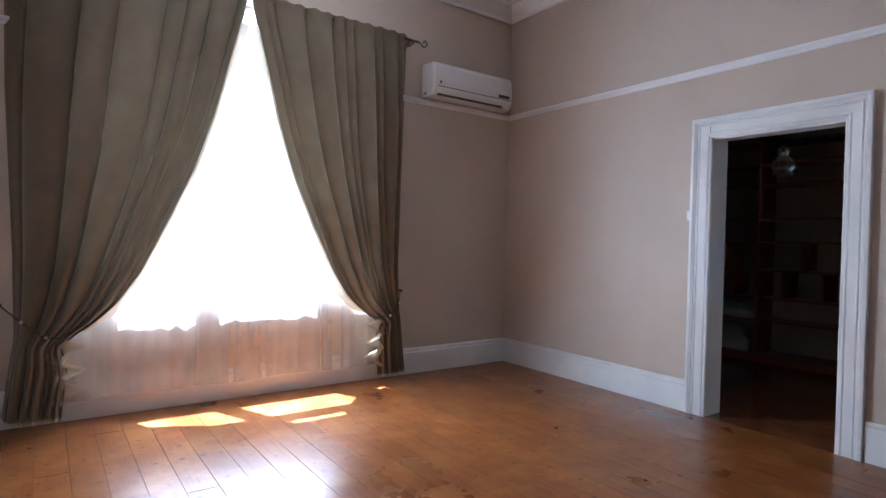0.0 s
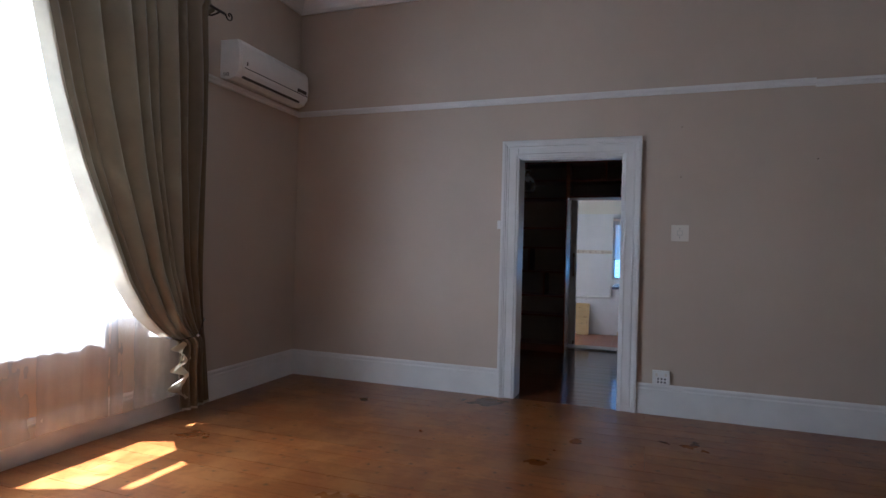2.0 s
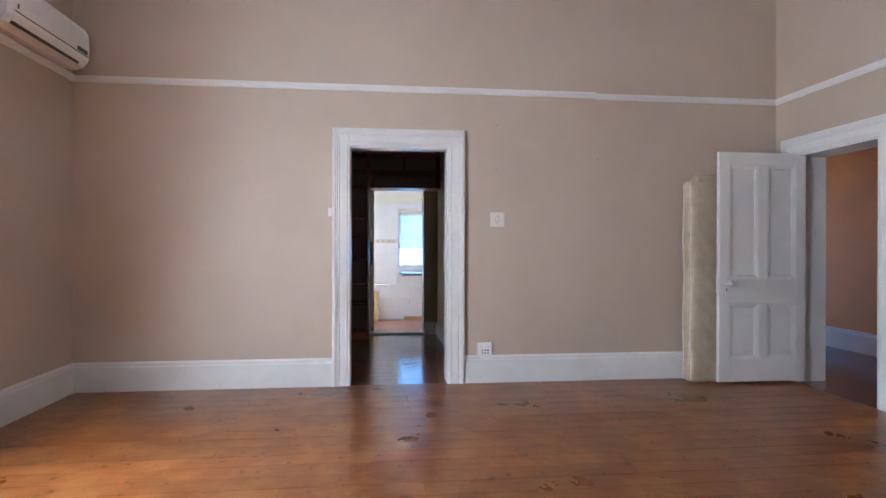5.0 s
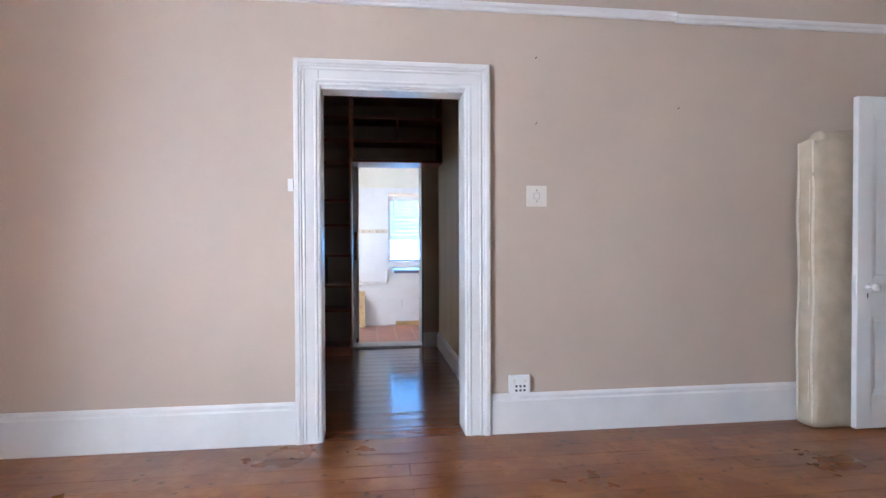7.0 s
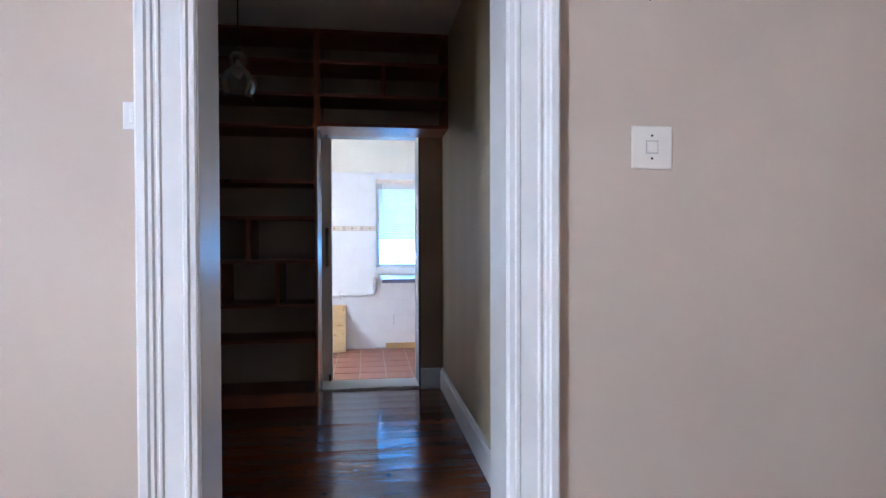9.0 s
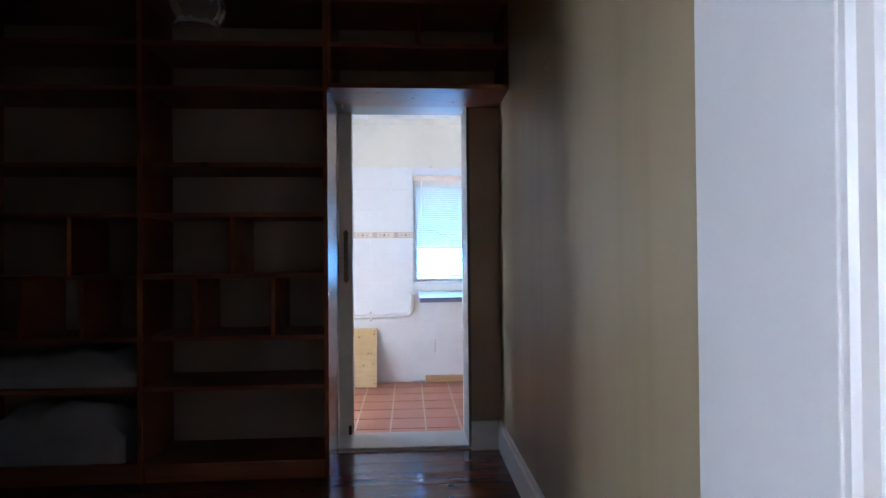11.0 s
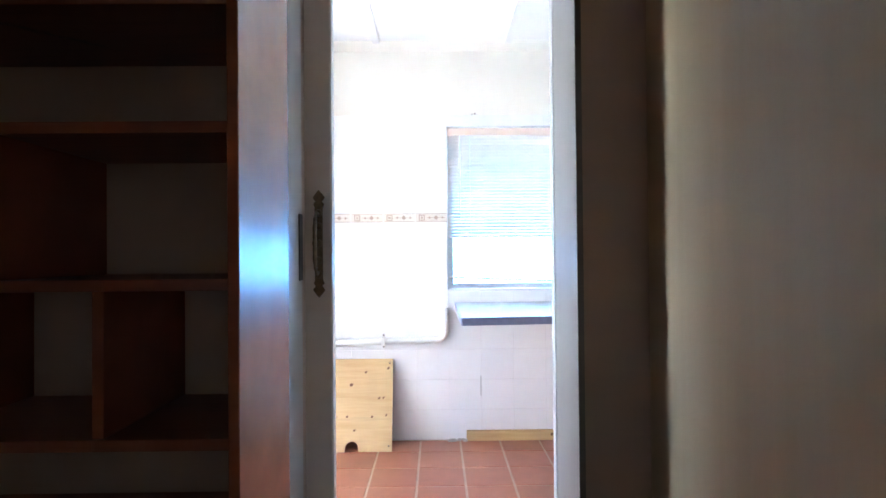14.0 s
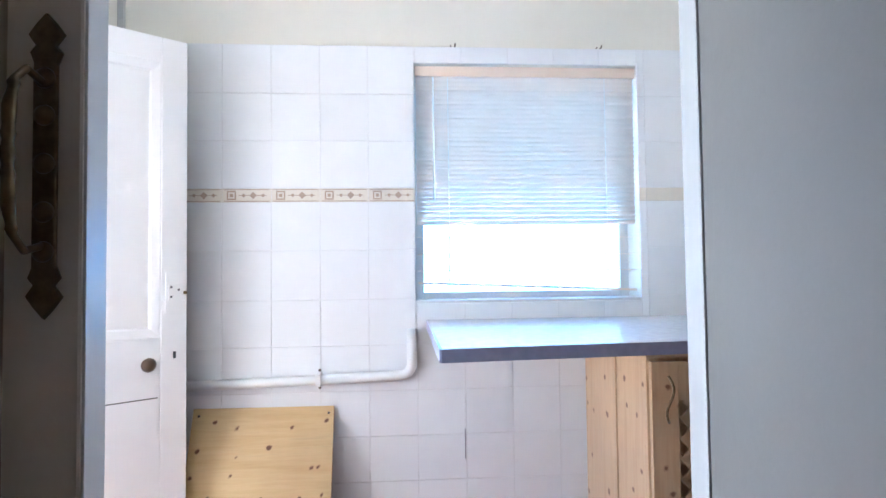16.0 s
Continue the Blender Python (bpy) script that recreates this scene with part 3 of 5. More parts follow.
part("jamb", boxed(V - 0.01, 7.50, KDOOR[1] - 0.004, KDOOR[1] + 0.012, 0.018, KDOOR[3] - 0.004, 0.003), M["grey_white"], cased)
part("door_head", boxed(V - 0.01, VB + 0.012, KDOOR[0] - 0.016, KDOOR[1] + 0.012, KDOOR[3] - 0.004, KDOOR[3] + 0.012, 0.002), M["reveal"], cased, "grey head of the frame, toned darker for its shade")
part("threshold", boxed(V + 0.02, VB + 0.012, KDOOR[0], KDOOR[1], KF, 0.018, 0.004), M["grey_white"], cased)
part("latch_keep", boxed(7.455, 7.497, KDOOR[1] - 0.007, KDOOR[1] + 0.004, 1.04, 1.242, 0.001), M["black"], cased, "black metal latch keep let into the jamb")


# ---- lounge window and curtains ----
win = tagged(new("window_1"), "tall white timber window in three lights, blown out by sun", "window", kind="structure")
x0, x1, z0, z1 = WIN
yf0, yf1 = WB - 0.10, WB - 0.04
# third mullion is made extra wide to block a sun patch on the floor
for a, b in ((x0, x0 + 0.05), (1.0, 1.16), (1.98, 2.32), (x1 - 0.05, x1)):
    part("mullion", boxed(a, b, yf0, yf1, z0, z1, 0.004), M["white"], win)
for a, b in ((x0 + 0.05, 1.0), (1.16, 1.98), (2.32, x1 - 0.05)):
    for c, d in ((z0, z0 + 0.06), (2.50, 2.86), (z1 - 0.06, z1)):
        part("sash_rail", boxed(a, b, yf0 + 0.008, yf1 - 0.008, c, d, 0.003), M["white"], win)
    for c, d in ((z0 + 0.06, 2.50), (2.86, z1 - 0.06)):
        pane = part("pane", boxed(a, b, yf0 + 0.025, yf0 + 0.029, c, d), M["pane"], win)
        pane.visible_shadow = False
part("window_sill", boxed(x0, x1, W - 0.012, yf0, z0 - 0.004, z0 + 0.022, 0.006), M["white"], win)

rod = thing("curtain_rod", (1.48, W, 3.17), "dark wrought iron curtain rod with spiral ends", "curtain rod")
part("pole", tube([(-0.10, 4.60, 3.17), (3.06, 4.60, 3.17)], 0.011), M["iron"], rod, smooth=True)
for s in (-1, 1):
    c = Vector((1.48 + s * 1.64, 4.60, 3.175))
    coil = [c + Vector((s * (0.045 - 0.0055 * a) * math.cos(a) * -1, 0, (0.045 - 0.0055 * a) * math.sin(a) * -1)) for a in (0.25 * k for k in range(30))]
    part("spiral_finial", tube(coil, 0.006, 8), M["iron"], rod, smooth=True)
    part("bracket", tube([(1.48 + s * 1.52, 4.60, 3.155), (1.48 + s * 1.52, 4.67, 3.14), (1.48 + s * 1.52, W, 3.16)], 0.007, 8), M["iron"], rod, smooth=True)


def smooth_at(rows, z):
    """Value at height z of (height, value) rows given from the top down."""
    for (za, a), (zb, b) in zip(rows, rows[1:]):
        if za >= z >= zb:
            f = (za - z) / (za - zb)
            return a + (b - a) * f
    return rows[0][1] if z > rows[0][0] else rows[-1][1]


INNER = [(3.20, 0.0), (3.02, 0.03), (2.74, 0.10), (2.22, 0.235), (1.82, 0.37), (1.45, 0.53), (1.07, 0.70), (0.82, 0.86), (0.70, 0.98), (0.61, 1.10), (0.55, 1.17), (0.40, 1.14), (0.07, 1.17)]
OUTER = [(3.20, 1.51), (2.24, 1.495), (1.17, 1.445), (0.60, 1.43), (0.07, 1.495)]


def drape(side, seed):
    """A tied-back drape: pleats hang from the rod, sweep to the tie and fall below it as a tail."""
    rng = random.Random(seed)
    root = thing("curtain", (1.48 + side * 1.4, 4.60, 0.06), "heavy olive-taupe drape tied back beside the window", "curtain", "drapes at the lounge window")
    cuts = [0.0]
    while cuts[-1] < 1:
        cuts.append(cuts[-1] + rng.choice((0.05, 0.08, 0.11, 0.15, 0.19)) * rng.uniform(0.85, 1.15))
    heights = [rng.uniform(0.55, 1.25) for _ in cuts]

    def place(u, z, front=0.0):
        a, b = smooth_at(INNER, z), smooth_at(OUTER, z)
        tight = max(0.0, 1 - abs(z - 0.60) / 0.55)
        us = min(0.9999, max(0, u + 0.010 * math.sin(2.1 * z + 6 * u + seed)))
        n = max(k for k, q in enumerate(cuts[:-1]) if q <= us)
        w = (us - cuts[n]) / (cuts[n + 1] - cuts[n])
        w = w if n else 0.32 + 0.68 * w
        deep = 0.060 * heights[n] * (0.45 + 0.55 * min(1, (3.2 - z) / 0.5)) * (1 - 0.35 * tight)
        y = 4.605 - deep * (1.7 * math.sin(math.pi * w) ** 0.42 - 0.7) + 0.006 * math.sin(26 * u + 3 * z) - 0.05 * tight * math.sin(math.pi * u) - 0.03 * (1 - u) * (z < 0.6)
        hem = min(1, max(0, (u - 0.90) / 0.10))
        y += (4.738 - y) * hem * hem * (3 - 2 * hem)
        dz = 0.0
        if z > 3.14:
            y = 4.60 + (y - 4.60) * 0.45 - 0.016
            dz = 0.007 * math.sin(75 * u + seed) * (z > 3.18)
        if 0.6 < z < 2.6:
            dz -= 0.05 * (1 - u) ** 2 * math.sin(math.pi * (2.6 - z) / 2.0)
        return (1.48 + side * (a + (b - a) * u + 0.012), y - front, z + dz)

    def woven(us, zs, front):
        bm = bmesh.new()
        grid = [[bm.verts.new(place(u, z, front)) for u in us] for z in zs]
        for p, q in zip(grid, grid[1:]):
            for i in range(len(us) - 1):
                bm.faces.new((p[i], p[i + 1], q[i + 1], q[i]))
        return bm

    def edge_band():
        """The hem turned out along the swept inner edge, widening towards the tie."""
        bm, grid = bmesh.new(), []
        for j in range(71):
            z = 2.95 - 2.32 * j / 70
            wide = 0.05 + 0.085 * (j / 70) ** 1.2
            grid.append([bm.verts.new(place(wide * (k / 8 - 0.85), z, 0.008 * k / 8 - 0.028 * (1 - k / 8))) for k in range(9)])
        for p, q in zip(grid, grid[1:]):
            for i in range(8):
                bm.faces.new((p[i], p[i + 1], q[i + 1], q[i]))
        return bm

    part("drape", woven([i / 260 for i in range(261)], [3.205 - 3.135 * j / 90 for j in range(91)], 0.0), M["drape"], root, "olive-taupe satin with deep pleats", smooth=True)
    part("hem", woven([i / 130 for i in range(131)], [0.084, 0.066], 0.003), M["lining"], root, "pale lining showing at the hem", smooth=True)
    part("lining", edge_band(), M["lining"], root, "cream lining turned out along the edge", smooth=True)
    # ruffled tail in front of the tie: the hem falls in zigzag flaps
    bm, grid = bmesh.new(), []
    turns = [(0.58, 1.14), (0.53, 1.06), (0.48, 1.15), (0.45, 1.165), (0.40, 1.045), (0.355, 1.15), (0.325, 1.168), (0.245, 1.035), (0.19, 1.13)]
    soft = []
    for (za, xa), (zb, xb) in zip(turns, turns[1:]):
        for k in range(6):
            f = 0.5 - 0.5 * math.cos(math.pi * k / 6)
            soft.append((za + (zb - za) * k / 6, xa + (xb - xa) * f))
    for n, (z, x) in enumerate(soft + turns[-1:]):
        fold = math.sin(math.pi * n / 9)
        grid.append([bm.verts.new((1.48 + side * (x + (1.24 - x) * u), 4.515 + 0.016 * fold + 0.03 * u + 0.008 * math.sin(9 * u + n / 6), z - 0.03 * u + 0.015 * math.sin(5 * u + n / 6))) for u in (k / 10 for k in range(11))])
    for p, q in zip(grid, grid[1:]):
        for i in range(10):
            bm.faces.new((p[i], p[i + 1], q[i + 1], q[i]))
    part("tail", bm, M["lining"], root, "pale ruffled tail of the drape", smooth=True)
    tie = part("tie_back", tube([(1.48 + side * 1.515, W - 0.01, 0.81), (1.48 + side * 1.40, 4.56, 0.72), (1.48 + side * 1.28, 4.495, 0.62), (1.48 + side * 1.13, 4.52, 0.60), (1.48 + side * 1.12, 4.64, 0.61)], 0.004, 8), M["iron"], root, "thin beaded tie-back cord", smooth=True)
    for p in ((1.40, 4.555, 0.72), (1.27, 4.492, 0.62)):
        part("bead", lathe([(0.001, -0.012), (0.009, -0.006), (0.012, 0), (0.009, 0.006), (0.001, 0.012)], (1.48 + side * p[0], p[1], p[2]), "z", 12), M["porcelain"], tie)
    part("wall_hook", lathe([(0.014, 0), (0.014, -0.006), (0.006, -0.01), (0.006, -0.03), (0.011, -0.034), (0.001, -0.042)], (1.48 + side * 1.52, W, 0.815), "y", 12), M["iron"], root)


drape(1, 1), drape(-1, 2)


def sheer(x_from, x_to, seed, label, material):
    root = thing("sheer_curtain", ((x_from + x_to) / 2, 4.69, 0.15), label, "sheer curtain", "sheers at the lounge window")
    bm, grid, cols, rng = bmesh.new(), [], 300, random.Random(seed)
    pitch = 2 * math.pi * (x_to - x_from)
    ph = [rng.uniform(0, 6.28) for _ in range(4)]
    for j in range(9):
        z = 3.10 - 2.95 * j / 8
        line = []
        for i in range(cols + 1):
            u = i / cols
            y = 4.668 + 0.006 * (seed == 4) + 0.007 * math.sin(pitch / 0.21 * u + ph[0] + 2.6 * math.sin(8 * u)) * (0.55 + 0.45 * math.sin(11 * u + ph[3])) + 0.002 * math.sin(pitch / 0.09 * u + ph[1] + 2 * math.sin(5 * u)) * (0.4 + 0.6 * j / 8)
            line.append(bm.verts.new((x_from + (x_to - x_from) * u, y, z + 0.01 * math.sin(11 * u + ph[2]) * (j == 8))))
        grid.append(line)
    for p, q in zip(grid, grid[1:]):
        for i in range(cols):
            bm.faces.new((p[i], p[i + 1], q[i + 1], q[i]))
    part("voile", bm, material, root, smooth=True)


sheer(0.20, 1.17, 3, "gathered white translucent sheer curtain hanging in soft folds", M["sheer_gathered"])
sheer(1.10, 2.76, 4, "white translucent sheer curtain drawn nearly flat", M["sheer"])


# ---- air conditioner ----
ac = thing("air_conditioner", (3.66, W, 2.68), "white split air conditioner on the wall above the picture rail", "air conditioner")
ACX = (3.20, 4.21)
prof = [(0, 2.705), (0.10, 2.69), (0.165, 2.705), (0.205, 2.755), (0.215, 2.84), (0.205, 2.975), (0.18, 3.015), (0.0, 3.02)]
bm = bars([(a, b) for a, b in prof], [((x, W, 0), (0, -f, 0), (0, 0, 1)) for x, f in ((ACX[0], 0.9), (ACX[0] + 0.02, 1), (ACX[1] - 0.02, 1), (ACX[1], 0.9))])
part("casing", bm, M["plastic"], ac)
part("panel_seam", boxed(ACX[0] + 0.05, ACX[1] - 0.03, W - 0.2135, W - 0.206, 2.785, 2.79), M["dark"], ac)
part("air_outlet", bars([(0.168, 2.709), (0.172, 2.706), (0.186, 2.724), (0.182, 2.728)], [((x, W, 0), (0, -1, 0), (0, 0, 1)) for x in (ACX[0] + 0.06, ACX[1] - 0.12)]), M["dark"], ac, "dark air outlet slot")
part("louvre", bars([(0.176, 2.722), (0.182, 2.720), (0.201, 2.747), (0.196, 2.749)], [((x, W, 0), (0, -1, 0), (0, 0, 1)) for x in (ACX[0] + 0.05, ACX[1] - 0.08)]), M["plastic"], ac)
part("badge", boxed(ACX[1] - 0.20, ACX[1] - 0.055, W - 0.2165, W - 0.20, 2.80, 2.83, 0.001), M["dark"], ac, "dark badge and display")
part("indicator", boxed(ACX[0] + 0.07, ACX[0] + 0.085, W - 0.2155, W - 0.20, 2.812, 2.842), M["dark"], ac)
for k in range(5):
    part("vent", boxed(ACX[0] - 0.0015, ACX[0] + 0.01, W - 0.04 - 0.012 * k, W - 0.036 - 0.012 * k, 2.715, 2.745), M["dark"], ac)

# ---- wall plates ----
sw = thing("light_switch", (D, 1.088, 1.43), "square cream light switch plate on the wall", "light switch")
part("cover_plate", boxed(D - 0.008, D, 1.022, 1.154, 1.428, 1.56, 0.004), M["plate"], sw)
part("rocker_gap", boxed(D - 0.0088, D - 0.006, 1.0685, 1.1095, 1.4745, 1.5155), M["grey_white"], sw)
part("rocker", boxed(D - 0.012, D - 0.008, 1.072, 1.106, 1.478, 1.512, 0.002), M["plate"], sw)
for z in (1.46, 1.53):
    part("screw", lathe([(0.004, -0.0095), (0.004, -0.008)], (D, 1.089, z), "x", 10), M["dark"], sw)
so = thing("wall_socket", (D, 1.205, 0.222), "white power socket plate just above the skirting", "socket")
part("cover_plate", boxed(D - 0.028, D, 1.139, 1.272, 0.253, 0.366, 0.004), M["plastic"], so)
for k in range(2):
    for j in range(3):
        part("socket_hole", boxed(D - 0.031, D - 0.027, 1.168 + 0.026 * j, 1.182 + 0.026 * j, 0.266 + 0.026 * k, 0.280 + 0.026 * k, 0.002), M["dark"], so)
part("switch_key", boxed(D - 0.032, D - 0.027, 1.16, 1.178, 0.32, 0.345, 0.002), M["plate"], so)
part("switch_key", boxed(D - 0.032, D - 0.027, 1.23, 1.248, 0.32, 0.345, 0.002), M["plate"], so)
hp = thing("hinge_plate", (D, 2.602, 1.515), "small white painted hinge plate beside the casing", "hinge plate")
part("plate", boxed(D - 0.012, D, 2.583, 2.616, 1.513, 1.588, 0.003), M["white"], hp)
part("knuckle", boxed(D - 0.02, D - 0.011, 2.583, 2.596, 1.53, 1.572, 0.003), M["white"], hp)
for y, z in ((1.094, 2.359), (1.093, 1.948), (0.134, 2.07)):
    nail = thing("nail", (D, y, z), "small bare nail standing out of the beige plaster", "nail", "nails in the lounge wall")
    part("shank", tube([(D, y, z), (D - 0.012, y - 0.004, z + 0.006)], 0.003, 8), M["iron"], nail)
for x, z in ((5.296, 1.797), (6.051, 1.868), (5.0, 1.93)):
    hook = thing("picture_hook", (x, RW, z), "small white picture hook on the study wall", "picture hook", "hooks on the study wall")
    part("back", boxed(x - 0.007, x + 0.007, RW, RW + 0.003, z, z + 0.03, 0.001), M["plastic"], hook)
    part("crook", tube([(x, RW + 0.003, z + 0.004), (x, RW + 0.012, z), (x, RW + 0.014, z + 0.012)], 0.003, 8), M["plastic"], hook)

# ---- mattress and open door ----
mt = thing("mattress", (4.24, -0.95, 0), "old stained cream mattress standing on end behind the door", "mattress")
bm = bmesh.new()
box(bm, 4.15, 4.325, -1.62, -0.70, 0.004, 1.93)
bmesh.ops.subdivide_edges(bm, edges=bm.edges, cuts=44, use_grid_fill=True)
for v in bm.verts:
    c = v.co.copy()
    across, front, up = (c.x - 4.2375) / 0.0875, max(0, (c.y + 0.80) / 0.10), max(0, (c.z - 1.83) / 0.10)
    if abs(across) > 0.99:
        quilt = abs(math.sin(math.pi * (c.y + c.z) / 0.17) * math.sin(math.pi * (c.y - c.z) / 0.17)) ** 0.5
        v.co.x += (0.014 * quilt - 0.006) * (1 if across > 0 else -0.9) * (across < 0)
    if front > 0.99:
        v.co.y += 0.014 * (1 - across ** 2) + 0.007 * noise.noise(Vector((c.x * 9, 0, c.z * 30))) + 0.006 * noise.noise(Vector((4, c.x * 3, c.z * 9)))
    v.co.x = 4.2375 + (v.co.x - 4.2375) * (1 - 0.16 * front ** 4 - 0.22 * up ** 3) + 0.010 * noise.noise(c * 2.6)
    v.co.z += -0.05 * (abs(across) ** 3 + front ** 4) * up + 0.015 * noise.noise(c * 5) * up
    v.co.y += -0.05 * up ** 3 * front + 0.012 * noise.noise(c * 2.3 + Vector((3, 1, 0))) * front
part("body", bm, M["mattress"], mt, smooth=True)
for x in (4.176, 4.300):
    pts = [(x + 0.004 * math.sin(5 * z), -0.695 + 0.004 * math.sin(z * 9 + x * 40), z) for z in (0.02 + 0.061 * k for k in range(31))]
    part("piping", tube(pts, 0.009, 8), M["piping"], mt, smooth=True)
part("side_tape", boxed(4.2, 4.206, -0.702, -0.688, 0.1, 1.85, 0.002), M["piping"], mt)

LX = (4.045, 4.085)


def panelled_leaf(root, at, width, height, thick, panels, material):
    """A framed leaf in its own plane: at(a, d, z) gives world places for run, depth and height. Panels are (a0, a1, z0, z1)."""
    cuts_a = sorted({0, width, *(v for p in panels for v in p[:2])})
    bm = bmesh.new()

    def block(a0, a1, d0, d1, z0, z1, bevel=0.003):
        vs = box(bm, a0, a1, d0, d1, z0, z1, bevel)

    top, low = max(p[3] for p in panels), min(p[2] for p in panels)
    rows = sorted({(p[2], p[3]) for p in panels})
    outer0, outer1 = min(p[0] for p in panels), max(p[1] for p in panels)
    block(0, outer0, 0, thick, 0, height), block(outer1, width, 0, thick, 0, height)
    zs = [0] + [v for r in rows for v in r] + [height]
    for z0, z1 in zip(zs[::2], zs[1::2]):
        block(outer0, outer1, 0.001, thick - 0.001, z0, z1)
    for r in rows:
        mine = sorted(p for p in panels if (p[2], p[3]) == r)
        for p, q in zip(mine, mine[1:]):
            block(p[1], q[0], 0.001, thick - 0.001, r[0], r[1])
    for v in bm.verts:
        v.co = at(*v.co)
    part("frame", bm, material, root)
    for a0, a1, z0, z1 in panels:
        bm = bmesh.new()
        block = box(bm, a0 - 0.004, a1 + 0.004, 0.013, thick - 0.013, z0 - 0.004, z1 + 0.004)
        for v in bm.verts:
            v.co = at(*v.co)
        part("panel", bm, material, root)
        bead = [(0, 0), (0.040, 0), (0.033, 0.005), (0.006, 0.011), (0, 0.011)]
        corners = [(a0, z0, 1, 1), (a0, z1, 1, -1), (a1, z1, -1, -1), (a1, z0, -1, 1), (a0, z0, 1, 1)]
        bm, rings = bmesh.new(), []
        for a, z, u, w in corners:
            rings.append([bm.verts.new(at(a + u * p, 0.013 - q, z + w * p)) for p, q in bead])
        for r0, r1 in zip(rings, rings[1:]):
            for k in range(5):
                bm.faces.new((r0[k], r0[(k + 1) % 5], r1[(k + 1) % 5], r1[k]))
        bmesh.ops.recalc_face_normals(bm, faces=bm.faces)
        part("bead", bm, material, root)


leaf = thing("panel_door", (4.035, -1.32, 0.022), "white four-panel timber door standing open", "door")
panelled_leaf(leaf, lambda a, d, z: (LX[0] + d, -0.888 - a, 0.022 + z), 0.845, 2.085, 0.04,
              [(0.10, 0.385, 0.93, 1.975), (0.465, 0.75, 0.93, 1.975), (0.10, 0.385, 0.205, 0.71), (0.465, 0.75, 0.205, 0.71)], M["white"])
knob = part("door_knob", lathe([(0.022, 0), (0.022, -0.004), (0.009, -0.01), (0.009, -0.03), (0.024, -0.042), (0.028, -0.055), (0.02, -0.068), (0.002, -0.072)], (LX[0], -0.968, 0.915), "x", 20), M["porcelain"], leaf, "white porcelain knob", smooth=True)
part("rim_lock", boxed(LX[0] - 0.014, LX[0], -1.068, -0.973, 0.885, 0.94, 0.003), M["white"], leaf, "painted-over rim lock")
part("keyhole", boxed(LX[0] - 0.002, LX[0] + 0.001, -0.965, -0.957, 0.845, 0.875), M["dark"], leaf)
part("lock_edge", boxed(LX[0] + 0.01, LX[0] + 0.032, -0.888, -0.879, 0.83, 0.99, 0.002), M["worn"], leaf)

# ---- study bookcase ----
bc = thing("bookcase", (7.08, 3.3, 0), "tall dark mahogany-stained open bookcase framing the kitchen doorway", "bookcase")
CASE_END = 4.73
uprights = [2.335, 3.265, 4.20, CASE_END]
for y in uprights:
    part("upright", boxed(BF, V - 0.003, y - 0.024 if y == 2.335 else y - 0.014, y if y == 2.335 else y + 0.014, 0.0, 2.742, 0.003), M["case"], bc)
LEVELS = [0.10, 0.492, 0.75, 1.07, 1.388, 1.648]
for a, b in zip(uprights, uprights[1:]):
    for z in LEVELS:
        part("shelf", boxed(BF + 0.006, V - 0.003, a + 0.001 if a == 2.335 else a + 0.015, b - 0.015, z - 0.024, z, 0.002), M["case_y"], bc)
    part("plinth", boxed(BF + 0.02, BF + 0.04, a + 0.001 if a == 2.335 else a + 0.015, b - 0.015, 0, 0.075), M["case_y"], bc)
    for z in (2.045, 2.28, 2.52, 2.742):
        part("shelf", boxed(BF + 0.006, V - 0.003, a + 0.001 if a == 2.335 else a + 0.015, b - 0.015, z - 0.024, z, 0.002), M["case_y"], bc)
for y, z0, z1 in ((2.805, 1.07, 1.364), (2.997, 0.75, 1.046), (2.599, 0.75, 1.046), (3.558, 0.75, 1.046), (3.86, 0.75, 1.046), (3.62, 1.07, 1.364)):
    part("divider", boxed(BF + 0.012, V - 0.003, y - 0.012, y + 0.012, z0, z1, 0.002), M["case"], bc)
for z in (2.066, 2.28, 2.52, 2.742):
    part("bridge_shelf", boxed(BF, V - 0.003, RW + 0.004, 2.310, z - 0.026, z, 0.003), M["case_y"], bc)
for y in (2.30, RW + 0.016):
    part("bridge_end", boxed(BF + 0.003, V - 0.003, y - 0.01, y + 0.01, 2.067, 2.742, 0.002), M["case"], bc)
part("bridge_divider", boxed(BF + 0.012, V - 0.003, 1.82, 1.84, 2.281, 2.494, 0.002), M["case"], bc)
for y, z, name in ((2.318, 2.035, "corner_clip"), (2.28, 2.036, "corner_clip")):
    part(name, boxed(BF + 0.01 if y > 2.3 else V - 0.07, BF + 0.03 if y > 2.3 else V - 0.05, y - 0.02, y - 0.006, z - 0.02, z, 0.002), M["plastic"], bc, "small white corner clip")
for x, y in ((7.08, 1.86), (7.15, 1.63), (6.97, 2.05)):
    part("screw_head", lathe([(0.007, -0.002), (0.007, 0.001)], (x, y, 2.0385), "z", 10), M["dark"], bc)


